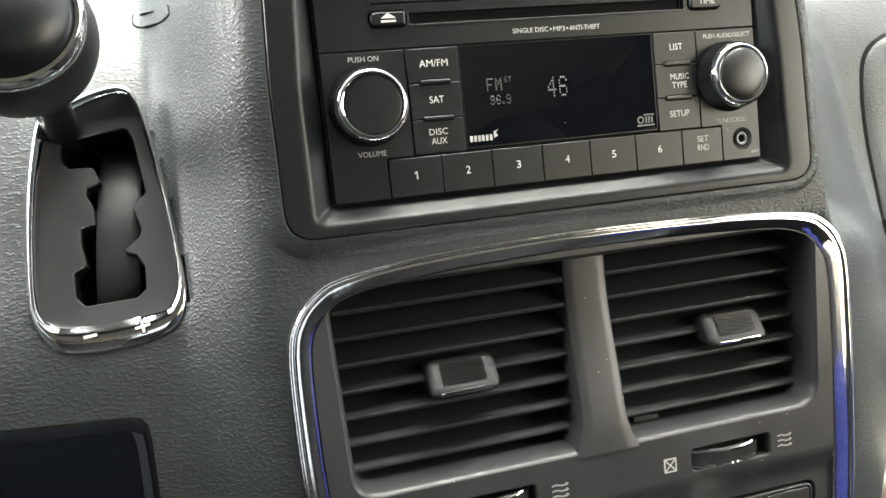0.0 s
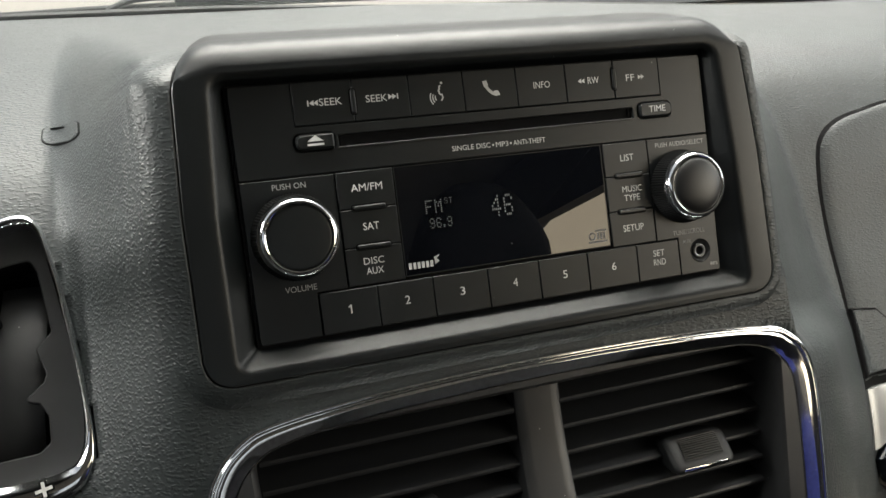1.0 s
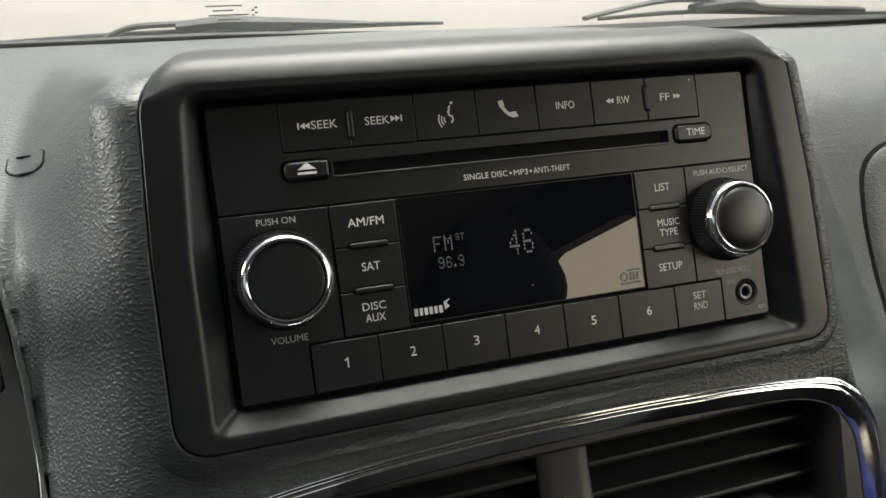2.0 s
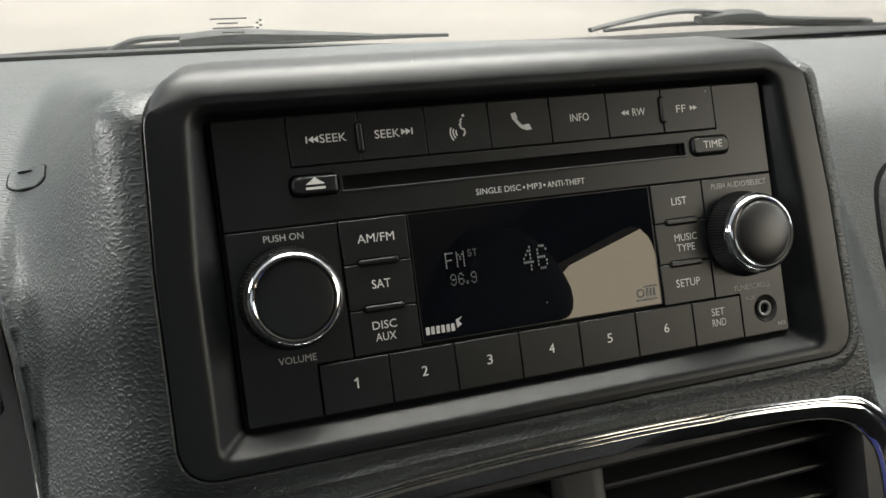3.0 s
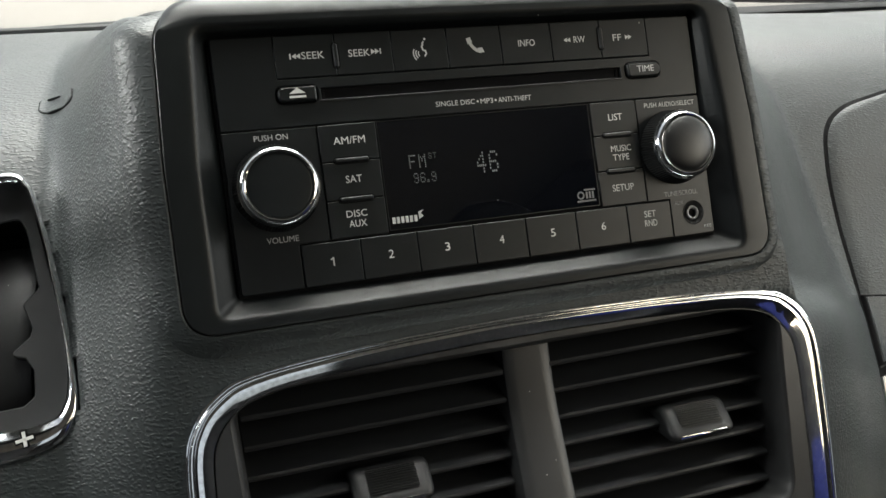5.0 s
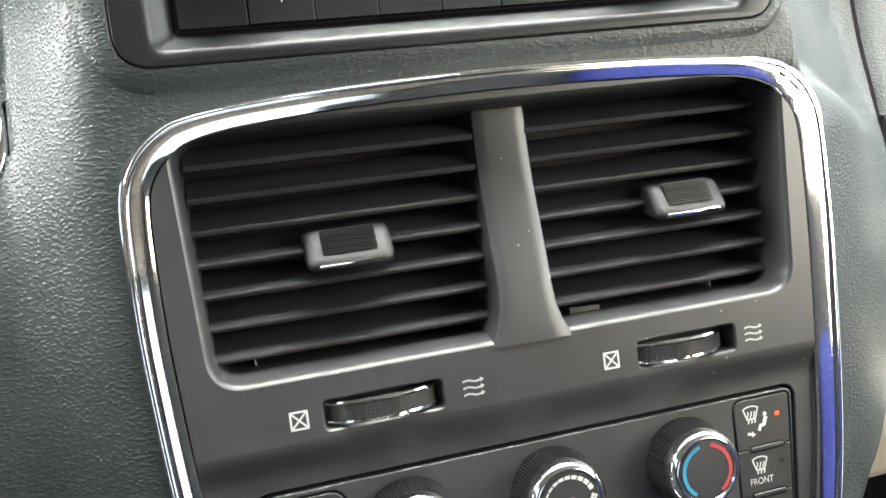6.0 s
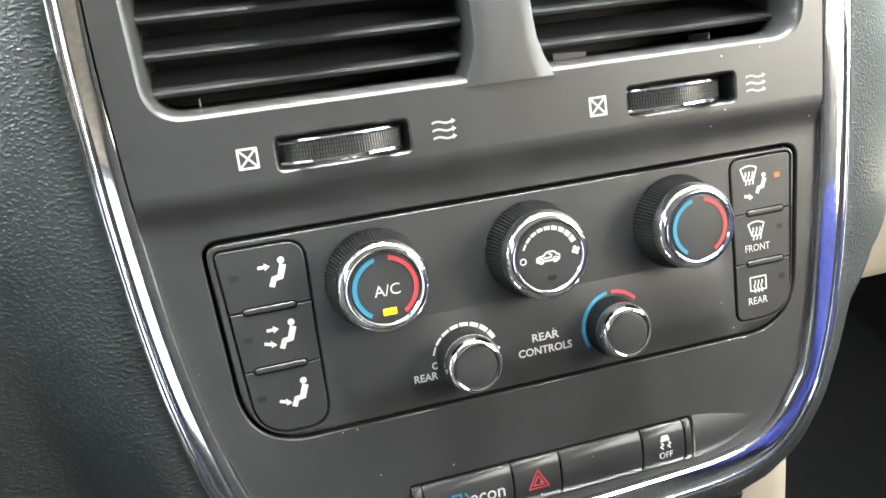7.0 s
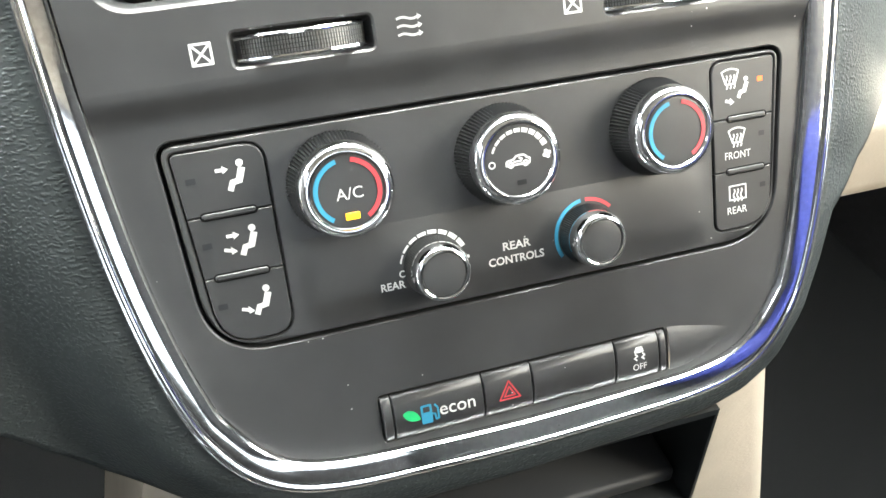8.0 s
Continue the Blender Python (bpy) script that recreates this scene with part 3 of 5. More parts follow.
# side keys and their ridges
side_keys = []
for u0, u1, rows in ((-68.4, -45.9, (10.6, -3.7, -18.4, -32.7)), (45.5, 67.0, (10.6, -3.5, -18.3, -32.9))):
    for top, bottom in zip(rows, rows[1:]):
        side_keys.append(tile("key", rect(u0, bottom, u1, top, 0.3, 2), 0.25, KEY))
for u, v in ((-56.8, -3.4), (-56.8, -18.2), (56.6, -3.4), (56.4, -18.5)):
    ridge(u, v, 6.6, 0.95)
for k, rows in enumerate(([("AM/FM", -56.8, 4.2, 12.2, 2.8)], [("SAT", -56.9, -10.6, 6.2, 2.8)], [("DISC", -57.5, -23.7, 8.0, 2.6), ("AUX", -57.5, -27.5, 6.8, 2.6)],
                          [("LIST", 56.7, 4.0, 6.4, 2.8)], [("MUSIC", 57.6, -9.2, 9.4, 2.6), ("TYPE", 57.2, -12.9, 7.6, 2.6)], [("SETUP", 56.3, -25.6, 10.0, 2.8)])):
    lettering(side_keys[k], rows, 0.25)
# preset keys
PRESETS = [-80.1, -57.6, -35.2, -12.1, 10.5, 32.9, 56.6, 77.5]
for k, (a, b) in enumerate(zip(PRESETS, PRESETS[1:])):
    key = tile("key", rect(a, -49.2, b, -33.2, 0.3, 2), 0.3, KEY)
    mid = (a + b) / 2 + 0.2
    if k == 0:
        bm = bmesh.new()
        stroke(bm, [(mid - 0.8, -39.9), (mid + 0.1, -39.2), (mid + 0.1, -42.2)], 0.5, 0.3)
        part("lettering", bm, PRINT, key)
    elif k < 6:
        lettering(key, [(str(k + 1), mid, -40.6, 2.0, 3.2)], 0.3)
    else:
        lettering(key, [("SET", mid, -38.0, 5.6, 2.7), ("RND", mid, -41.9, 5.9, 2.7)], 0.3)

# display
display = tile("display", rect(-45.5, -31.9, 44.9, 10.5, 0.4, 2), -0.2, SCREEN, 0.2, label="glossy black display with dim grey dot digits")
bm = bmesh.new()
for loop in (rect(-45.5, -31.9, 44.9, 10.5, 0.4, 2),):
    loft(bm, [at_n(loop, -0.1), at_n(offset(loop, -0.32), -0.1), at_n(offset(loop, -0.32), -0.6)])
part("display_rim", bm, KEY, radio)
DOTS = {"F": "11111 10000 10000 11110 10000 10000 10000", "M": "10001 11011 10101 10101 10001 10001 10001", "S": "01110 10001 10000 01110 00001 10001 01110", "T": "11111 00100 00100 00100 00100 00100 00100",
        "9": "01110 10001 10001 01111 00001 10001 01110", "6": "01110 10001 10000 11110 10001 10001 01110", "4": "00010 00110 01010 10010 11111 00010 00010", ".": "000 000 000 000 000 110 110"}


def dot_text(bm, text, u, v, w, h, n):
    """Dot-matrix characters: left edge u, lower edge v, w the pitch of a character."""
    for c in text:
        rows = DOTS[c].split()
        cols = len(rows[0])
        step = w / 6.6
        for r, row in enumerate(rows):
            for k, bit in enumerate(row):
                if bit == "1":
                    cu, cv = u + k * step, v + h * (6 - r) / 6
                    blob(bm, rect(cu - step * 0.33, cv - h * 0.055, cu + step * 0.33, cv + h * 0.055), n)
        u += w * (cols + 1) / 6
    return u


bm = bmesh.new()
dot_text(bm, "FM", -34.2, -8.6, 3.9, 4.6, -0.2)
dot_text(bm, "ST", -26.3, -5.6, 1.9, 2.0, -0.2)
dot_text(bm, "96.9", -33.2, -14.5, 2.7, 3.4, -0.2)
dot_text(bm, "46", -6.4, -13.0, 5.2, 7.6, -0.2)
part("digits", bm, DIGIT, display, "dim grey dot digits")
# maker's mark as plain bars, and a disc mark
def mark(shape, material):
    bm = bmesh.new()
    blob(bm, shape, -0.2)
    part("printed_mark", bm, material, display)


for k in range(6):
    mark(rect(-44.0 + k * 1.75, -29.4, -42.75 + k * 1.75, -26.9, 0.2), DIM)
mark([(-33.2, -28.6), (-31.4, -27.6), (-32.4, -26.4), (-31.0, -25.0), (-33.4, -25.8)], DIM)
mark(rect(34.8, -29.8, 43.4, -29.0), FAINT)
mark(rect(38.2, -25.2, 43.4, -24.5), FAINT)
for u in (38.9, 40.3, 41.7):
    mark(rect(u, -28.5, u + 0.9, -25.6), FAINT)
bm = bmesh.new()
arc_band(bm, 36.6, -27.0, 1.0, 1.7, 0, 360, -0.2)
part("printed_mark", bm, FAINT, display)


# ---- knobs ----
def turned_knob(parent, u, v, n0, radius, high, name="knob", dome=1.0, knurl=0.5, cap_ratio=0.84, label="black knurled knob with a chrome edge", cap=None, skirt=1.09, collar=4.2):
    bm = bmesh.new()
    lathe(bm, [(radius * skirt, n0 - 2), (radius * skirt, n0 + 0.6)] + [(radius * (skirt + (1.0 - skirt) * k / 8), n0 + 0.6 + (high - 0.4 - collar) * k / 8) for k in range(9)], u, v, 176, knurl, False)
    lathe(bm, [(radius * 0.97, n0 + high - collar + 0.3), (radius * 0.5, n0 + high - collar + 0.3)], u, v, 48, 0, True)
    knob = part(name, bm, KNURL, parent, label)
    top, r = n0 + high, radius * 0.975
    bm = bmesh.new()
    lathe(bm, [(r * 0.98, top - collar), (r * 1.02, top - collar + 0.3), (r * 1.03, top - collar + 0.9), (r * 1.01, top - 2.6), (r * 0.985, top - 1.7), (r * (0.72 + 0.28 * cap_ratio), top - 0.75), (r * (0.46 + 0.54 * cap_ratio), top - 0.15), (r * (0.28 + 0.72 * cap_ratio), top), (r * (0.12 + 0.88 * cap_ratio), top - 0.15), (r * cap_ratio, top - 0.7), (r * cap_ratio, top - 1.6)], u, v, 64, 0, False)
    part("chrome_edge", bm, CHROME, knob, "chrome edge")
    bm = bmesh.new()
    rc = r * cap_ratio - 0.1
    lathe(bm, [(rc, top - 1.6), (rc, top - 0.75)] + [(rc * math.cos(radians(a)), top - 0.75 + dome * math.sin(radians(a))) for a in range(6, 90, 7)] + [(0.05, top - 0.75 + dome)], u, v, 64, 0, True)
    part("cap", bm, cap or PANEL, knob)
    return knob, top - 0.75 + dome


turned_knob(radio, -86.0, -11.2, 0, 14.9, 11.5, dome=0.5, label="black volume knob with a chrome edge", cap_ratio=0.81, cap=KEY)
turned_knob(radio, 82.8, -11.0, 0, 14.6, 11.5, dome=3.0, label="black tuning knob with a chrome edge", cap_ratio=0.82, cap=KNURL)
# auxiliary socket
bm = bmesh.new()
lathe(bm, [(4.8, 0.1), (4.6, -0.3), (3.4, -1.6), (3.2, -2.0)], 88.5, -39.8, 32, 0, False)
socket = part("socket", bm, RUBBER, radio, "round headphone socket with a metal rim")
bm = bmesh.new()
lathe(bm, [(3.2, -1.8), (3.0, -0.6), (2.5, -0.3), (2.0, -0.5), (1.75, -1.2), (1.75, -6)], 88.5, -39.8, 32, 0, False)
part("metal_rim", bm, SATIN, socket)
bm = bmesh.new()
blob(bm, circle(88.5, -39.8, 2.0, 20), -5.9)
part("socket_bore", bm, DARK, socket)


# ---- the centre panel: chrome ring, vents, climate controls, switches ----
stack = thing("centre_panel", S, "charcoal plastic centre panel in a chrome ring", "panel")
bm = bmesh.new()
count = len(RING)
sections = []
for (u, v) in RING:
    side = abs(u - RING_U) / 133.8
    low = float(smooth((-v - 250) / 60.0))
    wide = 8.0 + ((2.0 if u < 0 else 4.8) * (1 - low) + 3.4 * low) * max(float(smooth((side - 0.72) / 0.25)), float(smooth((-v - 285) / 30.0)))
    sections.append(wide)
rows = [(-0.05, -6), (0.0, 4.0), (0.02, 4.5), (0.06, 4.65), (0.10, 4.4), (0.115, 4.6), (0.13, 5.5), (0.16, 5.9), (0.22, 6.0), (0.27, 5.85), (0.30, 5.4), (0.33, 5.55), (0.40, 5.65), (0.44, 5.55), (0.58, 5.05), (0.74, 4.5), (0.88, 4.0), (0.95, 3.7), (1.0, 2.8), (1.0, -2)]
loops = []
inward = offset(RING, -1.0)
for f, n in rows:
    loop = []
    for (u, v), (iu, iv), w in zip(RING, inward, sections):
        side = float(smooth((abs(iu - u) - 0.3) / 0.6))
        lean = n + max(0, f - 0.4) * (2.6 - 0.6 * side)
        if u < RING_U and 0.4 < f < 1.0:  # the driver's side is rounder
            lean += side * (5.65 - 1.1 * ((f - 0.4) / 0.6) ** 2 - lean)
        if f > 0.12 and v > -150:  # the top turns down towards the passenger's vent
            lean += 0.9 * (1 - side) * float(smooth((u + 30) / 40)) * (1 - max(0, f - 0.4) / 0.6)
        loop.append((u + (iu - u) * w * f, v + (iv - v) * w * f, lean))
    loops.append(loop)
loft(bm, loops)
part("chrome_ring", bm, CHROME, stack, "chrome ring with fine scratches")
FACE_LOOP = [(u + (iu - u) * (w + 0.15), v + (iv - v) * (w + 0.15)) for (u, v), (iu, iv), w in zip(RING, offset(RING, -1.0), sections)]


def clip(loop, level, keep_above):
    """The part of a convex loop above or below a level of v."""
    out = []
    for (u0, v0), (u1, v1) in zip(loop, loop[1:] + loop[:1]):
        in0, in1 = (v0 >= level) == keep_above, (v1 >= level) == keep_above
        if in0:
            out.append((u0, v0))
        if in0 != in1:
            f = (level - v0) / (v1 - v0)
            out.append((u0 + (u1 - u0) * f, level))
    return out


def width_at(loop, level):
    us = [u0 + (u1 - u0) * (level - v0) / (v1 - v0) for (u0, v0), (u1, v1) in zip(loop, loop[1:] + loop[:1]) if (v0 - level) * (v1 - level) <= 0 and v0 != v1]
    return min(us), max(us)


VENT = rounded([(-110.5, -171.3), (119.0, -171.3), (122.2, -82.0), (-114.0, -82.0)], [12, 12, 12, 12], 8)
POCKET_L, POCKET_R = rect(-75.0, -191.0, -30.4, -179.2, 2.6, 5), rect(46.4, -191.0, 90.4, -179.2, 2.6, 5)
CLIMATE = offset(rounded([(-97.6, -278.8), (110.5, -278.8), (115.2, -210.0), (-101.4, -210.0)], [20, 21, 4.5, 4.5], 12), 1.5)
SWITCH = rect(-48.2, -324.4, 63.2, -305.8, 1.6, 4)
upper_face, lower_face = clip(FACE_LOOP, -192.5, True), clip(FACE_LOOP, -207.5, False)
bm = bmesh.new()
fill(bm, [upper_face, VENT, POCKET_L, POCKET_R], 4.6)
lip = [at_n(VENT, 4.6), at_n(offset(VENT, -0.9), 4.1), at_n(offset(VENT, -1.8), 2.6), at_n(offset(VENT, -3.0), -4), at_n(offset(VENT, -4.5), -46)]
loft(bm, lip)
for pocket in (POCKET_L, POCKET_R):
    loft(bm, [at_n(pocket, 4.6), at_n(offset(pocket, -0.7), 4.0), at_n(offset(pocket, -1.6), -0.5), at_n(offset(pocket, -2.2), -5)])
    fill(bm, [offset(pocket, -2.2)], -5)
# crease between the vents and the controls
rows = []
for v, n in ((-192.5, 4.6), (-194.5, 4.5), (-196.5, 4.1), (-198.5, 3.5), (-200.5, 2.8), (-202.5, 2.3), (-204.5, 2.05), (-207.5, 2.0)):
    a, b = width_at(FACE_LOOP, v)
    rows.append([(a + (b - a) * i / 40, v, n) for i in range(41)])
loft(bm, rows, closed=False)
SCOOP_TOP = [(64.0 + 26.0 * i / 12, -306.4 - 5.6 * (i / 12) ** 1.3) for i in range(13)]
SCOOP_LOW = [(64.0 + 26.0 * i / 12, -324.0 + 9.0 * (i / 12) ** 2) for i in range(13)]
fill(bm, [lower_face, CLIMATE, SWITCH, SCOOP_LOW + SCOOP_TOP[::-1]], 2.0)
rows = []
for k in range(11):
    f = k / 10
    rows.append([(a[0], a[1] + (b[1] - a[1]) * f, 2.0 + 1.5 * (1 - i / 12) * math.sin(math.pi * f) ** 0.8) for i, (a, b) in enumerate(zip(SCOOP_LOW, SCOOP_TOP))])
loft(bm, rows, closed=False)
loft(bm, [at_n(CLIMATE, 2.0), at_n(offset(CLIMATE, -0.5), 1.5), at_n(offset(CLIMATE, -0.6), -4)])
loft(bm, [at_n(SWITCH, 2.0), at_n(offset(SWITCH, -0.5), 1.6), at_n(offset(SWITCH, -0.6), -4)])
part("face", bm, PANEL, stack, "matt charcoal plastic face")
# back sheet coloured near-black for the shade deep in the vents
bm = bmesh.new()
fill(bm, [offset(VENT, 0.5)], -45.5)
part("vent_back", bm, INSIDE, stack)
bm = bmesh.new()
fill(bm, [offset(CLIMATE, 1)], -3.6)
fill(bm, [offset(SWITCH, 1)], -3.6)
part("backing", bm, DARK, stack)
# divider between the two vents: it swells out towards its foot
bm = bmesh.new()
rows = []
for k in range(15):
    f = k / 14
    v = -82 - 90.5 * f
    n = -8.5 + 13.4 * float(smooth(f * 1.02)) ** 1.3
    half = 10.8 + 0.3 * f + 5.6 * max(0, (f - 0.80) / 0.20) ** 2
    mid = 7.2 - 2.0 * f
    rows.append([(mid - half - 0.2, v, -44), (mid - half, v, n - 3), (mid - half + 0.5, v, n - 0.7), (mid - half + 1.6, v, n)] + [(mid + half * i / 4, v, n + 0.25 * (1 - (i / 4) ** 2)) for i in (-2, 0, 2)] + [(mid + half - 1.6, v, n), (mid + half - 0.5, v, n - 0.7), (mid + half, v, n - 3), (mid + half + 0.2, v, -44)])
loft(bm, rows, closed=False)
part("divider", bm, PANEL, stack)


# printed signs beside the thumb wheels
for u in (-83.0, 35.6):
    bm = bmesh.new()
    a, b, c, d = (u - 2.9, -188.0), (u + 2.9, -188.0), (u + 2.9, -182.0), (u - 2.9, -182.0)
    stroke(bm, [a, b, c, d, a], 0.75, 4.6)
    stroke(bm, [a, c], 0.7, 4.6)
    stroke(bm, [b, d], 0.7, 4.6)
    part("icon", bm, DIM, stack, "printed crossed box sign")
for u in (-20.0, 97.6):
    bm = bmesh.new()
    for k in range(3):
        v = -182.6 - 2.5 * k
        line = [(u - 3.4 + 6.6 * i / 14, v + 0.34 * math.sin(i / 14 * 2 * math.pi)) for i in range(15)]
        stroke(bm, line, 0.75, 4.6)
        blob(bm, [(u + 3.2, v - 0.9), (u + 4.6, v + 0.1), (u + 3.2, v + 1.0)], 4.6)
    part("icon", bm, DIM, stack, "printed air flow sign")


def build_vent(u0, u1, tab_u, wheel_u):
    vent = thing("air_vent", S, "black louvred air vent with a centre tab", "air vent", "centre air vents")
    for k in range(7):
        v = -94.0 - 11.35 * k
        bm = bmesh.new()
        section = [(-6.2, -1.35), (-5.0, -1.0), (-4.6, 0.0), (-5.0, 0.9), (-6.4, 1.5), (-13, 4.8), (-21, 8.0), (-21.4, 7.2), (-13, 2.8)]
        a, b = u0 + (0.25 * (6 - k) if u0 < 0 else 0), u1
        loft(bm, [[(u, v + dv - 0.35, n - 3.6) for n, dv in section] for u in (a, a + (b - a) * 0.25, (a + b) / 2, a + (b - a) * 0.75, b)])
        part("slat", bm, SLAT, vent)
    # sliding tab, rounded, ribbed above and with a chrome strip
    bm = bmesh.new()
    w = 15.6
    section = spline([(-20, -131.4), (-8, -134.0), (-1.0, -135.6), (1.2, -134.6), (1.4, -132.6), (-0.4, -129.4), (-4.5, -123.6), (-7.5, -121.6), (-12, -121.4), (-20, -123.5)], 4, True)
    cn, cv = -9.0, -128.6
    loops = []
    for du, k in ((-w, 0.72), (-w + 0.6, 0.86), (-w + 1.8, 0.96), (-w + 3.2, 1.0), (w - 3.2, 1.0), (w - 1.8, 0.96), (w - 0.6, 0.86), (w, 0.72)):
        loops.append([(tab_u + du, cv + (v - cv) * k, cn + (n - cn) * k) for n, v in section])
    rings = loft(bm, loops)
    bm.faces.new(rings[0])
    bm.faces.new(rings[-1])
    tab = part("tab", bm, TAB, vent, "soft black sliding tab")
    bm = bmesh.new()
    path = [(0.1, -129.6), (-1.7, -126.6), (-3.4, -123.7), (-5.2, -121.6)]
    for k in range(11):
        f = 3 * k / 10
        i = min(2, int(f))
        n, v = (path[i][j] + (path[i + 1][j] - path[i][j]) * (f - i) for j in (0, 1))
        loft(bm, [[(tab_u + e * 9.8, v - 0.27, n + 0.02), (tab_u + e * 9.8, v - 0.12, n + 0.55), (tab_u + e * 9.8, v + 0.12, n + 0.5), (tab_u + e * 9.8, v + 0.27, n - 0.15)] for e in (-1, 0, 1)], closed=False)
    part("ribs", bm, KNURL, tab)
    bm = bmesh.new()
    bend = [(tab_u + 11.6 * i / 10, -133.7 - 0.0 * i) for i in range(-10, 11)]
    loft(bm, [[(u, v + dv, 1.35 + dn - 0.35 * ((u - tab_u) / 11.6) ** 2) for u, v in bend] for dv, dn in ((0.9, -0.2), (0.7, 0.45), (0.0, 0.6), (-0.9, 0.3), (-1.2, -0.6))], closed=False)
    part("chrome_strip", bm, CHROME, tab, "thin chrome strip")
    # thumb wheel
    bm = bmesh.new()
    rings, r = [], 29.6
    for dv, rr in ((-4.2, r - 1.2), (-3.9, r), (-2.4, r - 0.15), (2.4, r - 0.15), (3.9, r), (4.2, r - 1.2)):
        rings.append([(wheel_u + rr * math.sin(a), -185.3 + dv, -21.2 + rr * math.cos(a)) for a in (radians(-42 + 84 * i / 120) for i in range(121))])
    loft(bm, rings, closed=False)
    wheel = part("thumb_wheel", bm, RUBBER, vent, "ribbed thumb wheel with chrome rims")
    bm = bmesh.new()
    for i in range(44):
        a0 = radians(-38 + 76 * i / 43)
        da = radians(0.55)
        for va, vb in ((-2.6, -1.45), (-1.25, -0.1), (0.1, 1.25), (1.45, 2.6)):
            loft(bm, [[(wheel_u + q * math.sin(a), -185.3 + vv, -21.2 + q * math.cos(a)) for vv in (va, vb)] for a, q in ((a0 - da, r - 0.2), (a0 - da * 0.5, r + 0.4), (a0 + da * 0.5, r + 0.4), (a0 + da, r - 0.2))], closed=False)
    part("ribs", bm, RIB, wheel)
    for sgn in (-1, 1):
        bm = bmesh.new()
        loft(bm, [[(wheel_u + q * math.sin(a), -185.3 + sgn * dv, -21.2 + q * math.cos(a)) for a in (radians(-42 + 84 * i / 60) for i in range(61))] for dv, q in ((2.7, r - 0.2), (2.8, r + 0.3), (3.4, r + 0.4), (4.0, r + 0.0), (4.3, r - 1.2))], closed=False)
        part("chrome_rim", bm, CHROME, wheel)
    return vent


vent_left = build_vent(-110.5, -4.2, -56.6, -52.9)
vent_right = build_vent(16.6, 118.5, 79.4, 65.5)
# lowest vanes' lit edges, painted pale; loose grey label behind the lowest slat
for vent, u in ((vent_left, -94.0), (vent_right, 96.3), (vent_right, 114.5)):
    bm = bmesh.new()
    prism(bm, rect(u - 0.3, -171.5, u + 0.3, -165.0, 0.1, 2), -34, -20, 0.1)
    part("lit_vane_edge", bm, DIM, vent)
bm = bmesh.new()
prism(bm, [(28.6, -170.4), (41.0, -171.0), (41.4, -166.0), (28.4, -165.4)], -13.2, -12.8, 0.1)
part("label", bm, BUTTON, vent_right, "loose grey label")

# ---- climate controls ----
climate = thing("climate_control", S, "charcoal climate control panel with five knobs", "climate control")
NP = 2.2
MODE_L = rounded([(-94.4, -275.9), (-71.0, -275.9), (-70.6, -212.8), (-98.6, -212.8)], [17, 7, 6, 2], 10)
MODE_R = rounded([(86.4, -273.8), (109.4, -273.8), (112.6, -212.0), (87.0, -212.0)], [3.5, 15, 2, 4], 10)


def swollen(u, v):
    """How far the climate panel stands out below the large knobs."""
    if v > -246.5:
        return 0.0
    return 1.5 * (1 - math.exp((v + 246.5) / 8)) * float(smooth((v + 279) / 13) * smooth((u + 69) / 10) * smooth((86 - u) / 10))


def bend(bm):
    for p in bm.verts:
        if p.co.z > 1.0:
            p.co.z += swollen(p.co.x, p.co.y)
    return bm


bm = bmesh.new()
prism(bm, offset(CLIMATE, -1.9), -3, NP, 0.6, (offset(MODE_L, 0.3), offset(MODE_R, 0.3)))
for v in [-246.4 - 1.4 * i for i in range(12)] + [-265, -268, -271, -274, -277]:
    bmesh.ops.bisect_plane(bm, geom=bm.verts[:] + bm.edges[:] + bm.faces[:], plane_co=(0, v, 0), plane_no=(0, 1, 0))
for u in (-68, -65.5, -63, -60.5, -58, -30, 0, 30, 60, 76, 78.5, 81, 83.5, 86):
    bmesh.ops.bisect_plane(bm, geom=bm.verts[:] + bm.edges[:] + bm.faces[:], plane_co=(u, 0, 0), plane_no=(1, 0, 0))
flat = bm.faces.layers.int.get("flat")
for f in bm.faces:
    if f[flat] and f.calc_center_median().y < -246.4:
        f[flat] = 0
plate = part("panel", bend(bm), PANEL, climate)
mode_keys = []
for loop, cuts in ((MODE_L, (-212.0, -233.4, -253.4, -277)), (MODE_R, (-211.0, -232.7, -251.9, -275))):
    for top, bottom in zip(cuts, cuts[1:]):
        shape = clip(clip(offset(loop, -0.15), top - 0.12, False), bottom + 0.12, True)
        bm = bmesh.new()
        prism(bm, shape, -2, NP + 0.3, 0.35)
        mode_keys.append(part("button", bm, BUTTON, climate))
    us = width_at(loop, cuts[1])
for u, v in ((-84.3, -233.4), (-84.0, -253.4), (100.6, -232.7), (99.6, -251.9)):
    ridge(u, v, 8.4 if u < 0 else 7.8, 1.0, climate, NP + 0.3, 0.45)
NB = NP + 0.3


def seated(bm, u, v, n, k=1.0):
    """The sign of a seated figure, drawn as a plain shape."""
    blob(bm, circle(u + 1.6 * k, v + 4.6 * k, 1.25 * k, 14), n)
    stroke(bm, [(u + 1.9 * k, v + 2.5 * k), (u + 0.7 * k, v - 0.8 * k)], 2.3 * k, n)
    stroke(bm, [(u + 0.9 * k, v - 1.2 * k), (u - 1.7 * k, v - 1.6 * k), (u - 2.7 * k, v - 3.9 * k)], 1.95 * k, n)


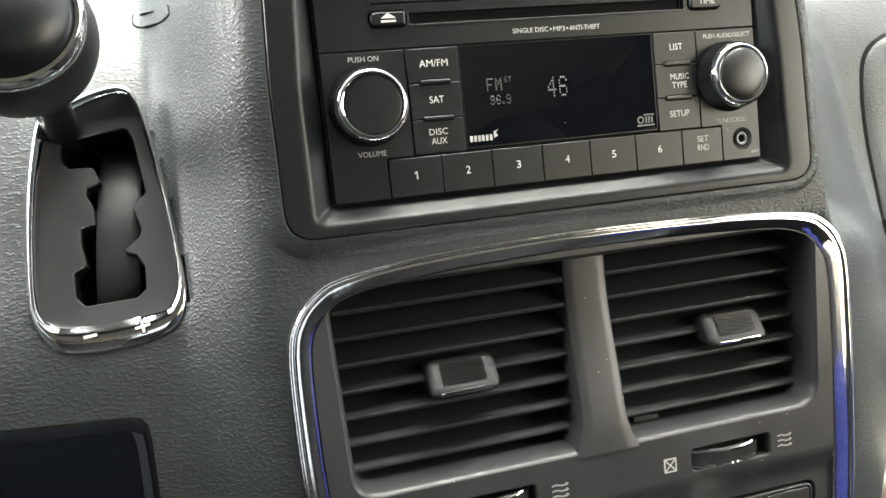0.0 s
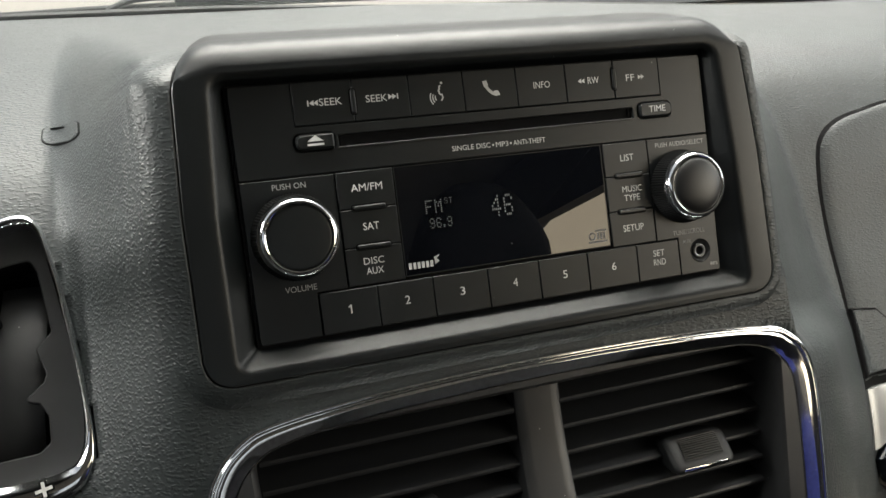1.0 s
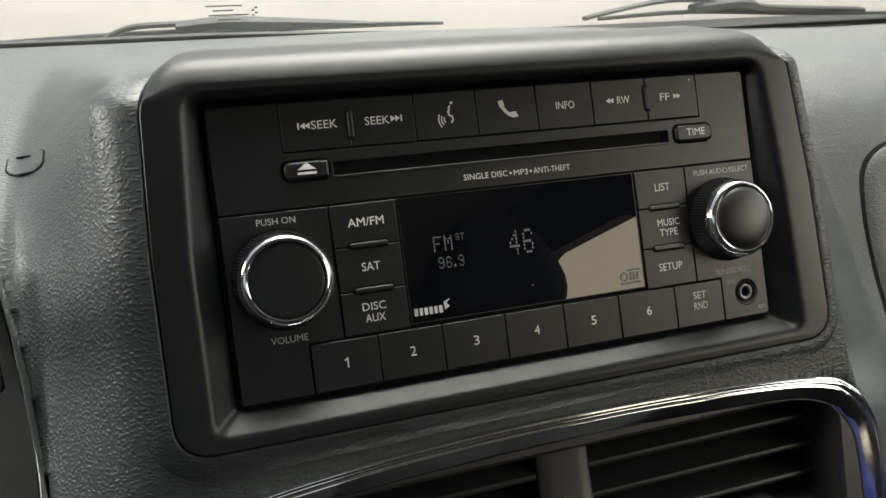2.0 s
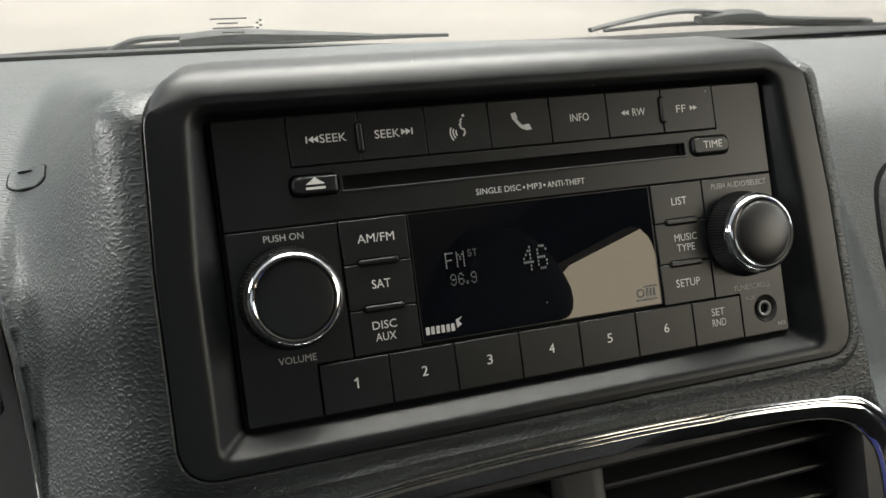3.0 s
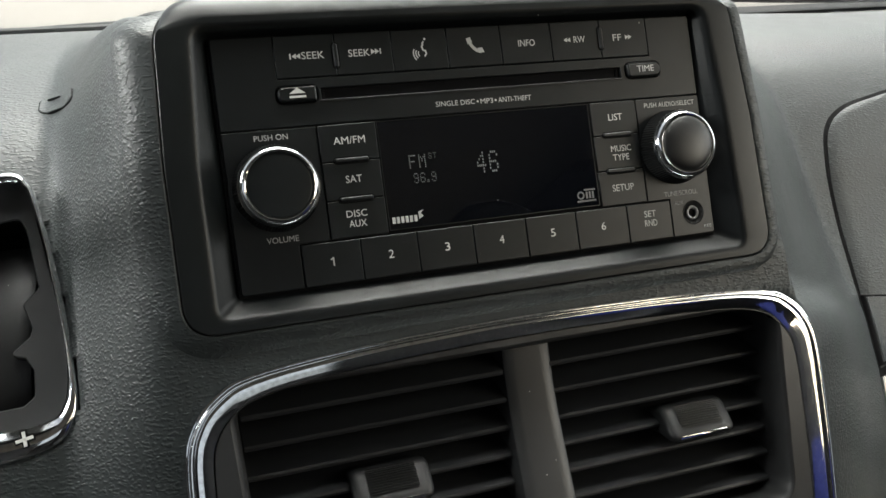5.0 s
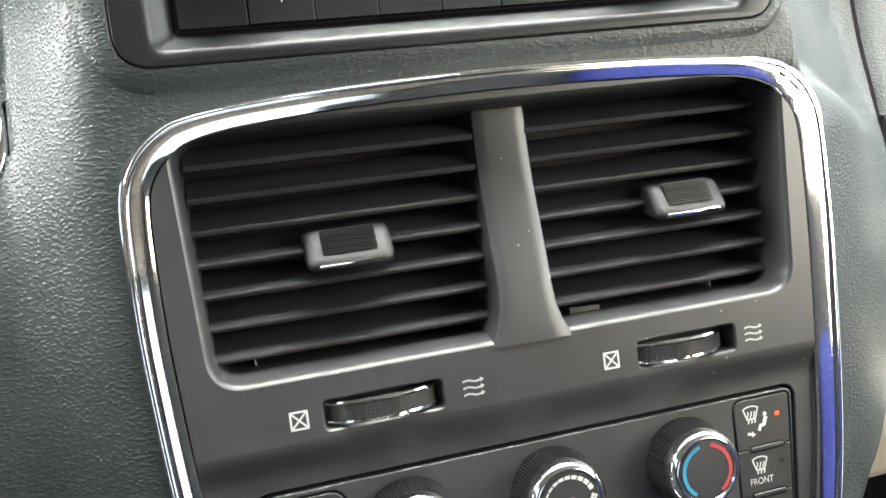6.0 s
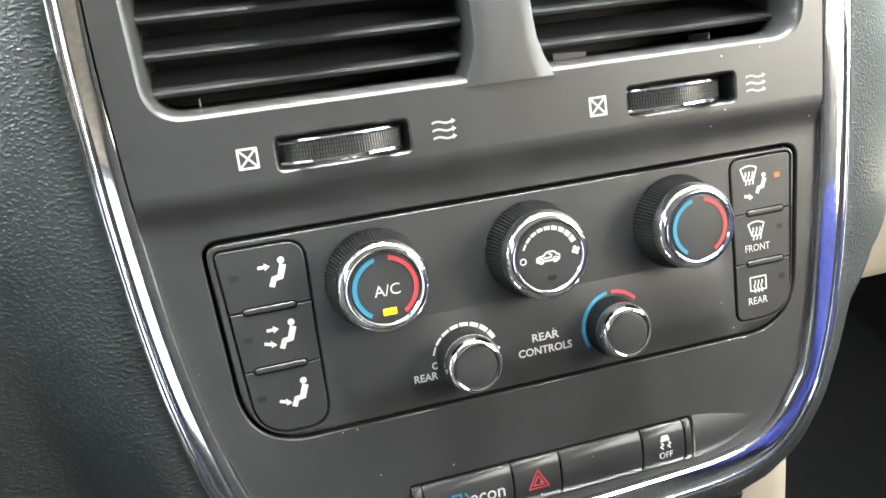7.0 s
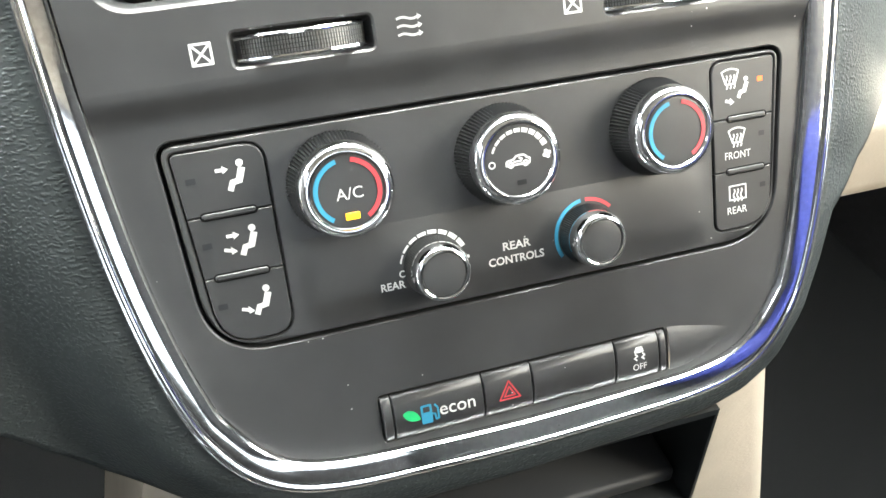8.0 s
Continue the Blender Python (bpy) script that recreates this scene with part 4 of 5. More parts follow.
def arrow(bm, u, v, length, n, drop=0.0):
    stroke(bm, [(u, v), (u + length * 0.55, v - drop * 0.55)], 1.1, n)
    blob(bm, [(u + length * 0.5, v - drop * 0.5 - 1.3), (u + length, v - drop), (u + length * 0.5, v - drop * 0.5 + 1.3)], n)


for k, (key, u, v, arrows) in enumerate(((mode_keys[0], -79.8, -222.6, ((-86.6, -219.8, 0.0),)), (mode_keys[1], -79.9, -243.4, ((-87.2, -240.6, 0.0), (-88.6, -244.8, 1.0))), (mode_keys[2], -79.2, -263.7, ((-87.0, -265.0, 1.2),)))):
    bm = bmesh.new()
    seated(bm, u, v, NB, 0.92)
    for au, av, drop in arrows:
        arrow(bm, au + 0.9, av, 3.7, NB, drop)
    part("icon", bm, WHITE, key, "white seat and arrow sign")
    bm = bmesh.new()
    blob(bm, rect(-95.2 + k * 0.9, v - 0.8 + 0.6, -92.2 + k * 0.9, v + 1.3 + 0.4, 0.3, 2), NB)
    part("lamp", bm, KEY, key)


def screen_sign(bm, u, v, n, curved=True):
    """Window outline with three rising wavy lines."""
    w, h = 3.4, 2.6
    top = [(u - w + 2 * w * i / 10, v + h + (0.9 * (1 - ((i - 5) / 5) ** 2) if curved else 0)) for i in range(11)]
    low = [(u + w * 0.55, v - h * 0.7), (u - w * 0.55, v - h * 0.7)] if curved else [(u + w, v - h), (u - w, v - h)]
    stroke(bm, top + low + [top[0]], 0.6, n)
    for k in (-1, 0, 1):
        stroke(bm, [(u + k * 1.5 + 0.35 * math.sin(i * 1.3), v - 3.4 + 4.6 * i / 7) for i in range(8)], 0.6, n)


bm = bmesh.new()
screen_sign(bm, 94.4, -218.4, NB)
seated(bm, 99.6, -222.4, NB, 0.72)
arrow(bm, 92.4, -226.0, 3.4, NB, 0.8)
part("icon", bm, WHITE, mode_keys[3], "white windscreen and seat sign")
bm = bmesh.new()
blob(bm, rect(105.4, -220.8, 107.6, -219.0, 0.3, 2), NB)
part("lamp", bm, ORANGE, mode_keys[3], "lit orange lamp")
bm = bmesh.new()
screen_sign(bm, 96.4, -239.6, NB)
part("icon", bm, WHITE, mode_keys[4])
lettering(mode_keys[4], [("FRONT", 96.6, -246.0, 10.6, 2.7)], NB, WHITE)
bm = bmesh.new()
screen_sign(bm, 96.0, -260.0, NB, False)
part("icon", bm, WHITE, mode_keys[5])
lettering(mode_keys[5], [("REAR", 95.6, -266.6, 8.2, 2.7)], NB, WHITE)
for key, v in ((mode_keys[4], -239.6), (mode_keys[5], -258.8)):
    bm = bmesh.new()
    blob(bm, rect(105.4, v - 0.9, 107.8, v + 0.9, 0.3, 2), NB)
    part("lamp", bm, KEY, key)

# large knobs
KNOB_V = -230.35
temp, tn = turned_knob(climate, -48.75, KNOB_V, NP, 15.2, 16.2, dome=0.25, cap_ratio=0.775, collar=6.4, skirt=1.13, knurl=0.8, label="knurled temperature knob with a chrome edge")

def arcs(knob, u, v, n, r0, r1):
    bm = bmesh.new()
    arc_band(bm, u, v, r0, r1, 104, 236, n)
    part("blue_arc", bm, BLUE, knob, "printed blue arc")
    bm = bmesh.new()
    arc_band(bm, u, v, r0, r1, 78, -58, n)
    part("red_arc", bm, RED, knob, "printed red arc")


arcs(temp, -48.75, KNOB_V, tn, 9.15, 10.6)
lettering(temp, [("A/C", -48.4, KNOB_V - 0.6, 8.4, 3.6)], tn, WHITE)
bm = bmesh.new()
prism(bm, rect(-50.6, KNOB_V - 8.8, -46.2, KNOB_V - 6.6, 0.3, 2), tn - 0.4, tn + 0.2, 0.1)
part("lamp", bm, AMBER, temp, "lit amber lamp")
fan, fn = turned_knob(climate, 7.0, KNOB_V, NP, 15.2, 16.2, dome=0.25, cap_ratio=0.775, collar=6.4, skirt=1.13, knurl=0.8, label="knurled fan knob with a chrome edge")
bm = bmesh.new()
for k in range(9):
    a = 158 - k * 15.4
    arc_band(bm, 7.0, KNOB_V, 9.2 - 0.06 * k, 9.9 + 0.09 * k, a, a - 12.6, fn, 4)
arc_band(bm, 7.0 - 9.4, KNOB_V - 0.2, 0.75, 1.2, 0, 360, fn)
for k in range(4):
    a = radians(20 + 90 * k)
    blob(bm, circle(7.0 + 9.4 + 0.9 * math.cos(a), KNOB_V + 0.6 + 0.9 * math.sin(a), 0.7, 8), fn)
part("icon", bm, WHITE, fan, "white stepped fan scale")
bm = bmesh.new()
car = spline([(2.4, -231.6), (2.7, -230.3), (4.8, -229.8), (6.0, -228.9), (8.4, -228.8), (9.6, -229.8), (10.4, -230.2), (10.2, -231.6)], 4)
stroke(bm, car + [car[0]], 0.7, fn)
for u in (3.9, 8.9):
    arc_band(bm, u, -231.5, 0.6, 1.1, 0, 360, fn, 12)
stroke(bm, [(5.0, -230.6), (7.4, -230.6), (7.8, -229.9), (6.8, -229.5)], 0.55, fn)
part("icon", bm, WHITE, fan, "white car outline sign")
bm = bmesh.new()
blob(bm, rect(5.4, KNOB_V - 8.0, 8.6, KNOB_V - 6.4, 0.2, 2), fn)
part("lamp", bm, KEY, fan)
temp2, tn2 = turned_knob(climate, 63.4, KNOB_V, NP, 15.2, 16.2, dome=0.25, cap_ratio=0.775, collar=6.4, skirt=1.13, knurl=0.8, label="knurled temperature knob with a chrome edge")
arcs(temp2, 63.4, KNOB_V, tn2, 9.15, 10.6)
# small knobs
SMALL_V = -263.5
turned_knob(climate, -21.7, SMALL_V, NP + 1.0, 9.9, 12.6, dome=0.5, cap_ratio=0.77, knurl=0.4, collar=6.6, skirt=1.09, label="small knurled rear fan knob")
turned_knob(climate, 34.5, SMALL_V, NP + 1.0, 9.9, 12.6, dome=0.5, cap_ratio=0.77, knurl=0.4, collar=6.6, skirt=1.09, label="small knurled rear temperature knob")
bm = bmesh.new()
for k in range(8):
    a = 165 - k * 18
    arc_band(bm, -22.0, SMALL_V, 11.3 - 0.05 * k, 11.9 + 0.12 * k, a, a - 15, NP, 4)
arc_band(bm, -33.0, SMALL_V - 0.6, 0.8, 1.25, 0, 360, NP)
for k in range(4):
    a = radians(20 + 90 * k)
    blob(bm, circle(-10.6 + 0.8 * math.cos(a), SMALL_V + 0.6 + 0.8 * math.sin(a), 0.6, 8), NP)
part("icon", bend(bm), WHITE, climate, "white stepped fan scale")
bm = bmesh.new()
arc_band(bm, 34.9, SMALL_V, 11.6, 12.9, 98, 212, NP)
part("blue_arc", bend(bm), BLUE, climate, "printed blue arc")
bm = bmesh.new()
arc_band(bm, 34.9, SMALL_V, 11.6, 12.9, 90, 42, NP)
part("red_arc", bend(bm), RED, climate, "printed red arc")
lettering(climate, [("REAR", -36.8, -267.6, 8.4, 2.7)], NP + swollen(-36.8, -267.6), WHITE, bold=0.02)
for text, u, v, w in (("REAR", 8.0, -262.0, 10.2), ("CONTROLS", 7.4, -266.8, 20.4)):
    lettering(climate, [(text, u, v, w, 2.9)], NP + swollen(u, v), WHITE, bold=0.02)

# ---- switch bank ----
bank = thing("switch_bank", S, "row of charcoal push switches below the controls", "switch bank")


def switch(u0, u1, v0=-323.7, v1=-306.7, name="switch"):
    bm = bmesh.new()
    rows = []
    for v, n in ((v0, -2), (v0, 2.0), (v0 + 0.5, 2.6), (v0 + 3, 3.4), (v0 + 8, 4.0), (v1 - 4, 3.8), (v1 - 1.4, 3.0), (v1 - 0.5, 2.0), (v1, -2)):
        rows.append([(u0, v, -2), (u0, v, n - 0.4), (u0 + 0.4, v, n), (u1 - 0.4, v, n), (u1, v, n - 0.4), (u1, v, -2)])
    loft(bm, rows, closed=False)
    return part(name, bm, BUTTON, bank)


switch(-47.4, -44.0, name="end_cap")
econ = switch(-43.6, -10.7)
hazard = switch(-10.2, 8.0)
switch(8.5, 41.2, name="blank_switch")
esc = switch(41.7, 59.2)
switch(59.6, 62.4, name="end_cap")
NS = 3.9
lettering(econ, [("econ", -20.6, -316.2, 13.2, 3.4)], NS, WHITE, bold=0.004)
bm = bmesh.new()
blob(bm, spline([(-40.4, -314.4), (-38.4, -313.4), (-36.0, -314.4), (-34.4, -317.4), (-36.6, -317.8), (-39.0, -316.8)], 4, True), NS)
part("icon", bm, GREEN, econ, "printed green leaf")
bm = bmesh.new()
blob(bm, rect(-34.0, -319.8, -30.0, -312.6, 0.5, 2), NS, 0.14)
stroke(bm, [(-30.0, -316.4), (-29.0, -316.8), (-28.8, -318.8), (-27.8, -318.6), (-27.8, -314.6), (-28.8, -313.2)], 0.7, NS)
part("icon", bm, BLUE, econ, "printed blue fuel pump")
bm = bmesh.new()
blob(bm, rect(-33.2, -315.4, -30.8, -313.4, 0.2, 2), NS, 0.2)
part("icon", bm, BUTTON, econ)
for k in (1.0, 0.52):
    bm = bmesh.new()
    tri = [(-0.9 - 3.9 * k, -315.9 - 2.3 * k), (-0.9 + 3.9 * k, -315.9 - 2.3 * k), (-0.9, -315.9 + 4.6 * k)]
    stroke(bm, tri + [tri[0]], 0.55, NS)
    part("icon", bm, RED, hazard, "printed red triangle")
lettering(esc, [("OFF", 51.0, -318.6, 5.6, 2.5)], NS, WHITE)
bm = bmesh.new()
blob(bm, rounded([(48.8, -313.0), (53.0, -313.0), (52.2, -310.6), (49.6, -310.6)], 0.4, 2), NS)
part("icon", bm, WHITE, esc, "white car sign")
for u in (49.4, 52.4):
    bm = bmesh.new()
    stroke(bm, [(u, -313.4), (u + 0.8, -314.3), (u - 0.4, -315.0), (u + 0.5, -315.9)], 0.6, NS)
    part("skid_mark", bm, WHITE, esc, "white skid mark sign")


# ---- gear selector ----
selector = thing("gear_selector", SH, "automatic gear selector in a chrome surround on the dashboard", "gear selector")
INNER = spline([(-1, 4.0), (7, 5.2), (12, 8), (14.9, 18), (14.6, 36), (12.1, 63), (9.0, 85), (6.2, 95.2), (1.6, 98.6), (-8, 96.8), (-20.5, 91.4), (-26.0, 88.6), (-29.5, 81), (-34.4, 56), (-37.0, 28.5), (-37.2, 13), (-34.5, 6.8), (-28, 4.2), (-15, 3.3)], 5, True)
bm = bmesh.new()
mix = lambda f: [(a[0] + (b[0] - a[0]) * f, a[1] + (b[1] - a[1]) * f) for a, b in zip(SHIFT_LOOP, INNER)]
loft(bm, [at_n(offset(SHIFT_LOOP, 0.2), -6)] + [at_n(mix(f), n) for f, n in ((0.0, 1.2), (0.05, 2.0), (0.22, 3.1), (0.40, 3.7), (0.52, 3.75), (0.66, 3.3), (0.84, 2.2), (0.97, 1.1), (1.0, 0.0), (1.02, -8.5))])
surround = part("chrome_surround", bm, CHROME, selector, "chrome surround")
bm = bmesh.new()
stroke(bm, [(-2.6, -1.0), (3.0, 0.0)], 2.3, 4.0)
stroke(bm, [(0.5, -3.0), (-0.1, 2.2)], 2.3, 4.0)
stroke(bm, [(-22.0, -1.6), (-17.2, -1.2)], 2.3, 4.0)
part("sign", bm, DARK, surround, "embossed plus and minus signs")
bm = bmesh.new()
stroke(bm, [(-2.4, -1.0), (2.8, 0.0)], 1.2, 4.3)
stroke(bm, [(0.45, -2.8), (-0.05, 2.0)], 1.2, 4.3)
stroke(bm, [(-21.8, -1.6), (-17.4, -1.2)], 1.2, 4.3)
part("sign", bm, WHITE, surround, "embossed plus and minus signs")
GATE = rounded([(-24.6, 83.0), (-25.2, 74.0), (-22.4, 70.6), (-13.0, 70.2), (-11.0, 64.2), (-16.2, 62.4), (-17.0, 58.5), (-14.8, 53.6), (-14.6, 46.4), (-20.6, 45.0), (-21.0, 37.0), (-19.8, 29.4), (-25.2, 27.0), (-25.2, 16.0), (-21.8, 11.8), (-1.2, 12.6), (3.2, 16.0), (3.6, 26.0), (0.8, 31.6), (-4.2, 33.2), (3.0, 38.6), (4.2, 42.0), (1.6, 51.8), (7.8, 57.6), (5.0, 82.0), (2.6, 87.6)], [3, 3, 1.4, 1.4, 1.2, 1.4, 1.6, 1, 1, 1.6, 1.6, 1.2, 2.4, 2.4, 2.4, 2.4, 2.4, 2.2, 1.2, 1, 2.2, 2, 1.2, 2.2, 3, 3], 3)
bm = bmesh.new()
edge = offset(INNER, 0.5)
fill(bm, [edge, GATE], -7.5)
loft(bm, [at_n(GATE, -7.5), at_n(offset(GATE, -0.5), -8.1)])
part("gate_plate", bm, PANEL, selector, "black gate plate with a stepped slot")
# deeper walls and floor painted near-black for the slot's shade
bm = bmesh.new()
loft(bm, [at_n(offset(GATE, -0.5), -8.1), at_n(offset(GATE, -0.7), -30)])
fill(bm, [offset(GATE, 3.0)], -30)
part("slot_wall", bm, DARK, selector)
bm = bmesh.new()
rows = []
for k in range(17):
    f = k / 16
    mid = -10.5 + 9.0 * f
    rows.append([(mid + u, 8 + 72 * f, -24 + 11.0 * math.sin(f * math.pi) - drop) for u, drop in ((-9.5, 6), (-8.8, 0.6), (-7, 0), (0, -0.3), (7, 0), (8.8, 0.6), (9.5, 6))])
loft(bm, rows, closed=False)
part("slide", bm, PANEL, selector, "dull black slide in the slot")
# stalk and grip
GRIP = Matrix.Translation((-22.6, 88.8, -20.0)) @ Vector((0.0, 0.0, 1.0)).to_track_quat("Z", "Y").to_matrix().to_4x4()


def lathe_at(m, profile, count=56):
    bm = bmesh.new()
    lathe(bm, profile, 0, 0, count, 0, True)
    bmesh.ops.transform(bm, matrix=m, verts=bm.verts)
    return bm


part("stalk", lathe_at(GRIP, [(7.5, 0), (7.0, 30), (7.5, 60), (9, 78), (9.5, 84)]), KNURL, selector, "dull black stalk")
grip = part("grip", lathe_at(GRIP, spline([(8.5, 76), (13, 79), (19, 84), (23.6, 92), (25.6, 101), (25.2, 109), (23.8, 115.0)], 4) + [(22.5, 116), (10, 116)]), KNURL, selector, "black pear shaped grip with a chrome band")
part("band", lathe_at(GRIP, [(23.3, 114.6), (23.7, 115.6), (23.2, 117.8), (22.0, 119.2), (20.8, 119.4), (20.2, 118.6)]), CHROME, grip, "chrome band")
part("cap", lathe_at(GRIP, [(20.4, 118.2), (20.2, 119.4), (18.5, 122.4), (15, 125.4), (10, 127.6), (5, 128.8), (0.1, 129.2)]), FACE, grip)


# ---- pieces set into the dashboard ----
def skin_point(x, s, lift=0.0):
    p, _ = skin(x, s)
    if not lift:
        return p
    a, _ = skin(np.asarray(x) + 1e-3, s)
    b, _ = skin(x, np.asarray(s) + 1e-2)
    normal = np.cross(a - p, b - p)
    normal /= np.linalg.norm(normal, axis=1)[:, None]
    return p + normal * lift


def skin_plate(name, loop, lift, material, parent=None, label="", depth=0.004, steps=9):
    """A plate lying on the skin inside a loop of (x, s): rounded edge, filled by rows towards its middle."""
    dense = []
    for (x0, a), (x1, b) in zip(loop, loop[1:] + loop[:1]):
        parts = max(1, math.ceil(max(abs(x1 - x0) / 0.012, abs(b - a) / 0.12)))
        dense += [(x0 + (x1 - x0) * i / parts, a + (b - a) * i / parts) for i in range(parts)]
    loop = dense
    cx, cs = sum(p[0] for p in loop) / len(loop), sum(p[1] for p in loop) / len(loop)
    bm = bmesh.new()
    rows = []
    for k, up in ((1.0, -depth), (1.0, lift * 0.3), (0.985, lift * 0.8), (0.96, lift)) + tuple((0.96 * (1 - i / steps), lift) for i in range(1, steps)):
        xs, ss = np.array([cx + (x - cx) * k for x, _ in loop]), np.array([cs + (s - cs) * k for _, s in loop])
        rows.append([tuple(p) for p in skin_point(xs, ss, up)])
    rings = loft(bm, rows)
    bm.faces.new(rings[-1])
    return part(name, bm, material, parent, label, mm=False)


cover = thing("clip_cover", Matrix.Identity(4), "small rounded grey cover set into the dashboard", "cover")
s0 = 6.505
loop = [(-0.1455 + 0.0085 * a, s0 + 0.235 * b - 0.12 * a) for a, b in rounded([(-1, -1), (1, -1), (1, 1), (-1, 1)], [0.5, 0.55, 0.5, 0.6], 6)]
# raised black ring painted as the shaded gap round the lid
bm = bmesh.new()
rows = []
for k, up in ((1.03, -0.001), (1.03, 0.0004), (0.99, 0.0006), (0.985, -0.0004)):
    rows.append([tuple(p) for p in skin_point(np.array([-0.1455 + (x + 0.1455) * k for x, _ in loop]), np.array([s0 + (s - s0) * k for _, s in loop]), up)])
loft(bm, rows)
part("gap", bm, DARK, cover, "black edge standing in for a gap's shade", mm=False)
skin_plate("slot", [(-0.1455 + 0.0085 * a, s0 + 0.235 * b - 0.12 * a) for a, b in ((-0.55, 0.62), (0.3, 0.62), (0.3, 0.72), (-0.55, 0.72))], 0.0013, DARK, cover, "short dark slot", 0.001, 3)
skin_plate("lid", [(-0.1455 + (x + 0.1455) * 0.985, s0 + (s - s0) * 0.985) for x, s in loop], 0.0008, LEATHER, cover, "", 0.002)

glovebox = thing("glovebox", Matrix.Identity(4), "dark grey vinyl glovebox lid in the dashboard", "glovebox")
edge = spline([(0.283, 2.42), (0.29, 3.02), (0.2925, 3.98), (0.2945, 4.7), (0.302, 5.35), (0.318, 5.72), (0.345, 5.93), (0.39, 6.12), (0.5, 6.2), (0.8, 6.2)], 5)
base = [(0.8 - 0.517 * i / 14, 2.42) for i in range(14)]
lid_loop = list(reversed(edge)) + list(reversed(base))
# black plates under lid and corner piece show as their gaps' shade
skin_plate("gap", [(x - (0.0022 if x < 0.4 else 0), s + (0.06 if s > 4.5 else -0.06 if s < 2.5 else 0)) for x, s in lid_loop], 0.0008, DARK, glovebox, "black edge standing in for a gap's shade", 0.003, 24)
lid = skin_plate("lid", lid_loop, 0.0024, LEATHER, glovebox, "", 0.003, 24)
corner = [(0.2835, 2.45), (0.3225, 2.45), (0.322, 2.58), (0.3175, 2.84), (0.309, 2.98), (0.2905, 3.02)]
grow = lambda k: [(0.303 + (x - 0.303) * k, 2.7 + (s - 2.7) * k) for x, s in rounded(corner, 0.002, 3)]
skin_plate("gap", grow(1.06), 0.0030, DARK, glovebox, "black edge standing in for a gap's shade", 0.002, 5)
skin_plate("corner_piece", grow(0.98), 0.0036, LEATHER, glovebox, "", 0.002, 5)
band = [(0.276, 1.92), (0.29, 1.96), (0.315, 2.04), (0.40, 2.10), (0.5, 2.10), (0.6, 2.10), (0.6, 2.36), (0.5, 2.36), (0.40, 2.36), (0.32, 2.36), (0.281, 2.36)]
skin_plate("trim_band", band, 0.004, SATIN, glovebox, "satin silver trim band")
latch = [(0.277, 1.84), (0.282, 1.62), (0.291, 1.50), (0.308, 1.42), (0.36, 1.36), (0.5, 1.36), (0.58, 1.40), (0.58, 2.0), (0.45, 2.04), (0.34, 2.03), (0.31, 1.98), (0.288, 1.92)]
skin_plate("latch", latch, 0.005, GLOSS, glovebox, "gloss black latch")
strip = [(0.292, 1.46), (0.308, 1.38), (0.36, 1.31), (0.5, 1.31), (0.5, 1.36), (0.36, 1.36), (0.309, 1.43)]
skin_plate("chrome_edge", strip, 0.007, CHROME, glovebox, "thin chrome edge")

# glossy black panel low on the driver's side
loop = [(-0.40, 1.4), (-0.166, 1.4), (-0.1670, 2.2), (-0.1672, 2.60), (-0.1680, 2.67), (-0.1700, 2.705), (-0.1745, 2.72), (-0.22, 2.76), (-0.40, 2.8)]
tray = thing("ashtray_lid", Matrix.Identity(4), "gloss black lid flush in the grained dashboard", "lid")
# black plate under the lid gives the shaded gap by colour
skin_plate("gap", [(x + (0.0015 if x > -0.3 else 0), s + (0.02 if s > 1.8 else 0)) for x, s in loop], 0.0003, DARK, tray, "black edge standing in for a gap's shade", 0.003, 14)
skin_plate("lid", loop, 0.0008, GLOSS, tray, "", 0.003, 14)

# ---- lower console with its tray ----
console = thing("console", Matrix.Identity(4), "beige plastic console below the dashboard with a black tray", "console")
bm = bmesh.new()


def console_x(z):
    return -0.119 - max(0, 0.945 - z) * 0.26, 0.165 + max(0, 0.945 - z) * 0.25


TRAY = (-0.085, 0.831, 0.137, 0.9045)
rows = []
levels = [0.40, 0.60, 0.75, 0.82, 0.831, 0.9045, 0.94, 0.975]
for z in levels:
    a, b = console_x(z)
    rows.append([(a, 0.60, z), (a, 0.262, z), (a + 0.004, 0.247, z), (a + 0.016, 0.240, z), (TRAY[0], 0.238, z), (TRAY[2], 0.238, z), (b - 0.016, 0.240, z), (b - 0.004, 0.247, z), (b, 0.262, z), (b, 0.60, z)])
rings = [[bm.verts.new(p) for p in row] for row in rows]
for j in range(len(rings) - 1):
    for i in range(len(rings[0]) - 1):
        if i == 4 and j == 4:
            continue
        bm.faces.new((rings[j][i], rings[j][i + 1], rings[j + 1][i + 1], rings[j + 1][i]))
part("body", bm, BEIGE, console, "beige plastic body", mm=False)
bm = bmesh.new()
front = [(TRAY[0], 0.236, TRAY[1]), (TRAY[2], 0.236, TRAY[1]), (TRAY[2], 0.236, TRAY[3]), (TRAY[0], 0.236, TRAY[3])]
grow = lambda k, y: [(x + (k if x > 0 else -k), y, z + (k if z > 0.88 else -k)) for x, _, z in front]
loft(bm, [grow(0.001, 0.240), grow(0.001, 0.2345), grow(-0.0015, 0.2335), grow(-0.003, 0.236), grow(-0.004, 0.36)])
part("tray", bm, BEZEL, console, "black tray", mm=False)
bm = bmesh.new()
box(bm, TRAY[0], 0.355, TRAY[1], TRAY[2], 0.36, TRAY[3])
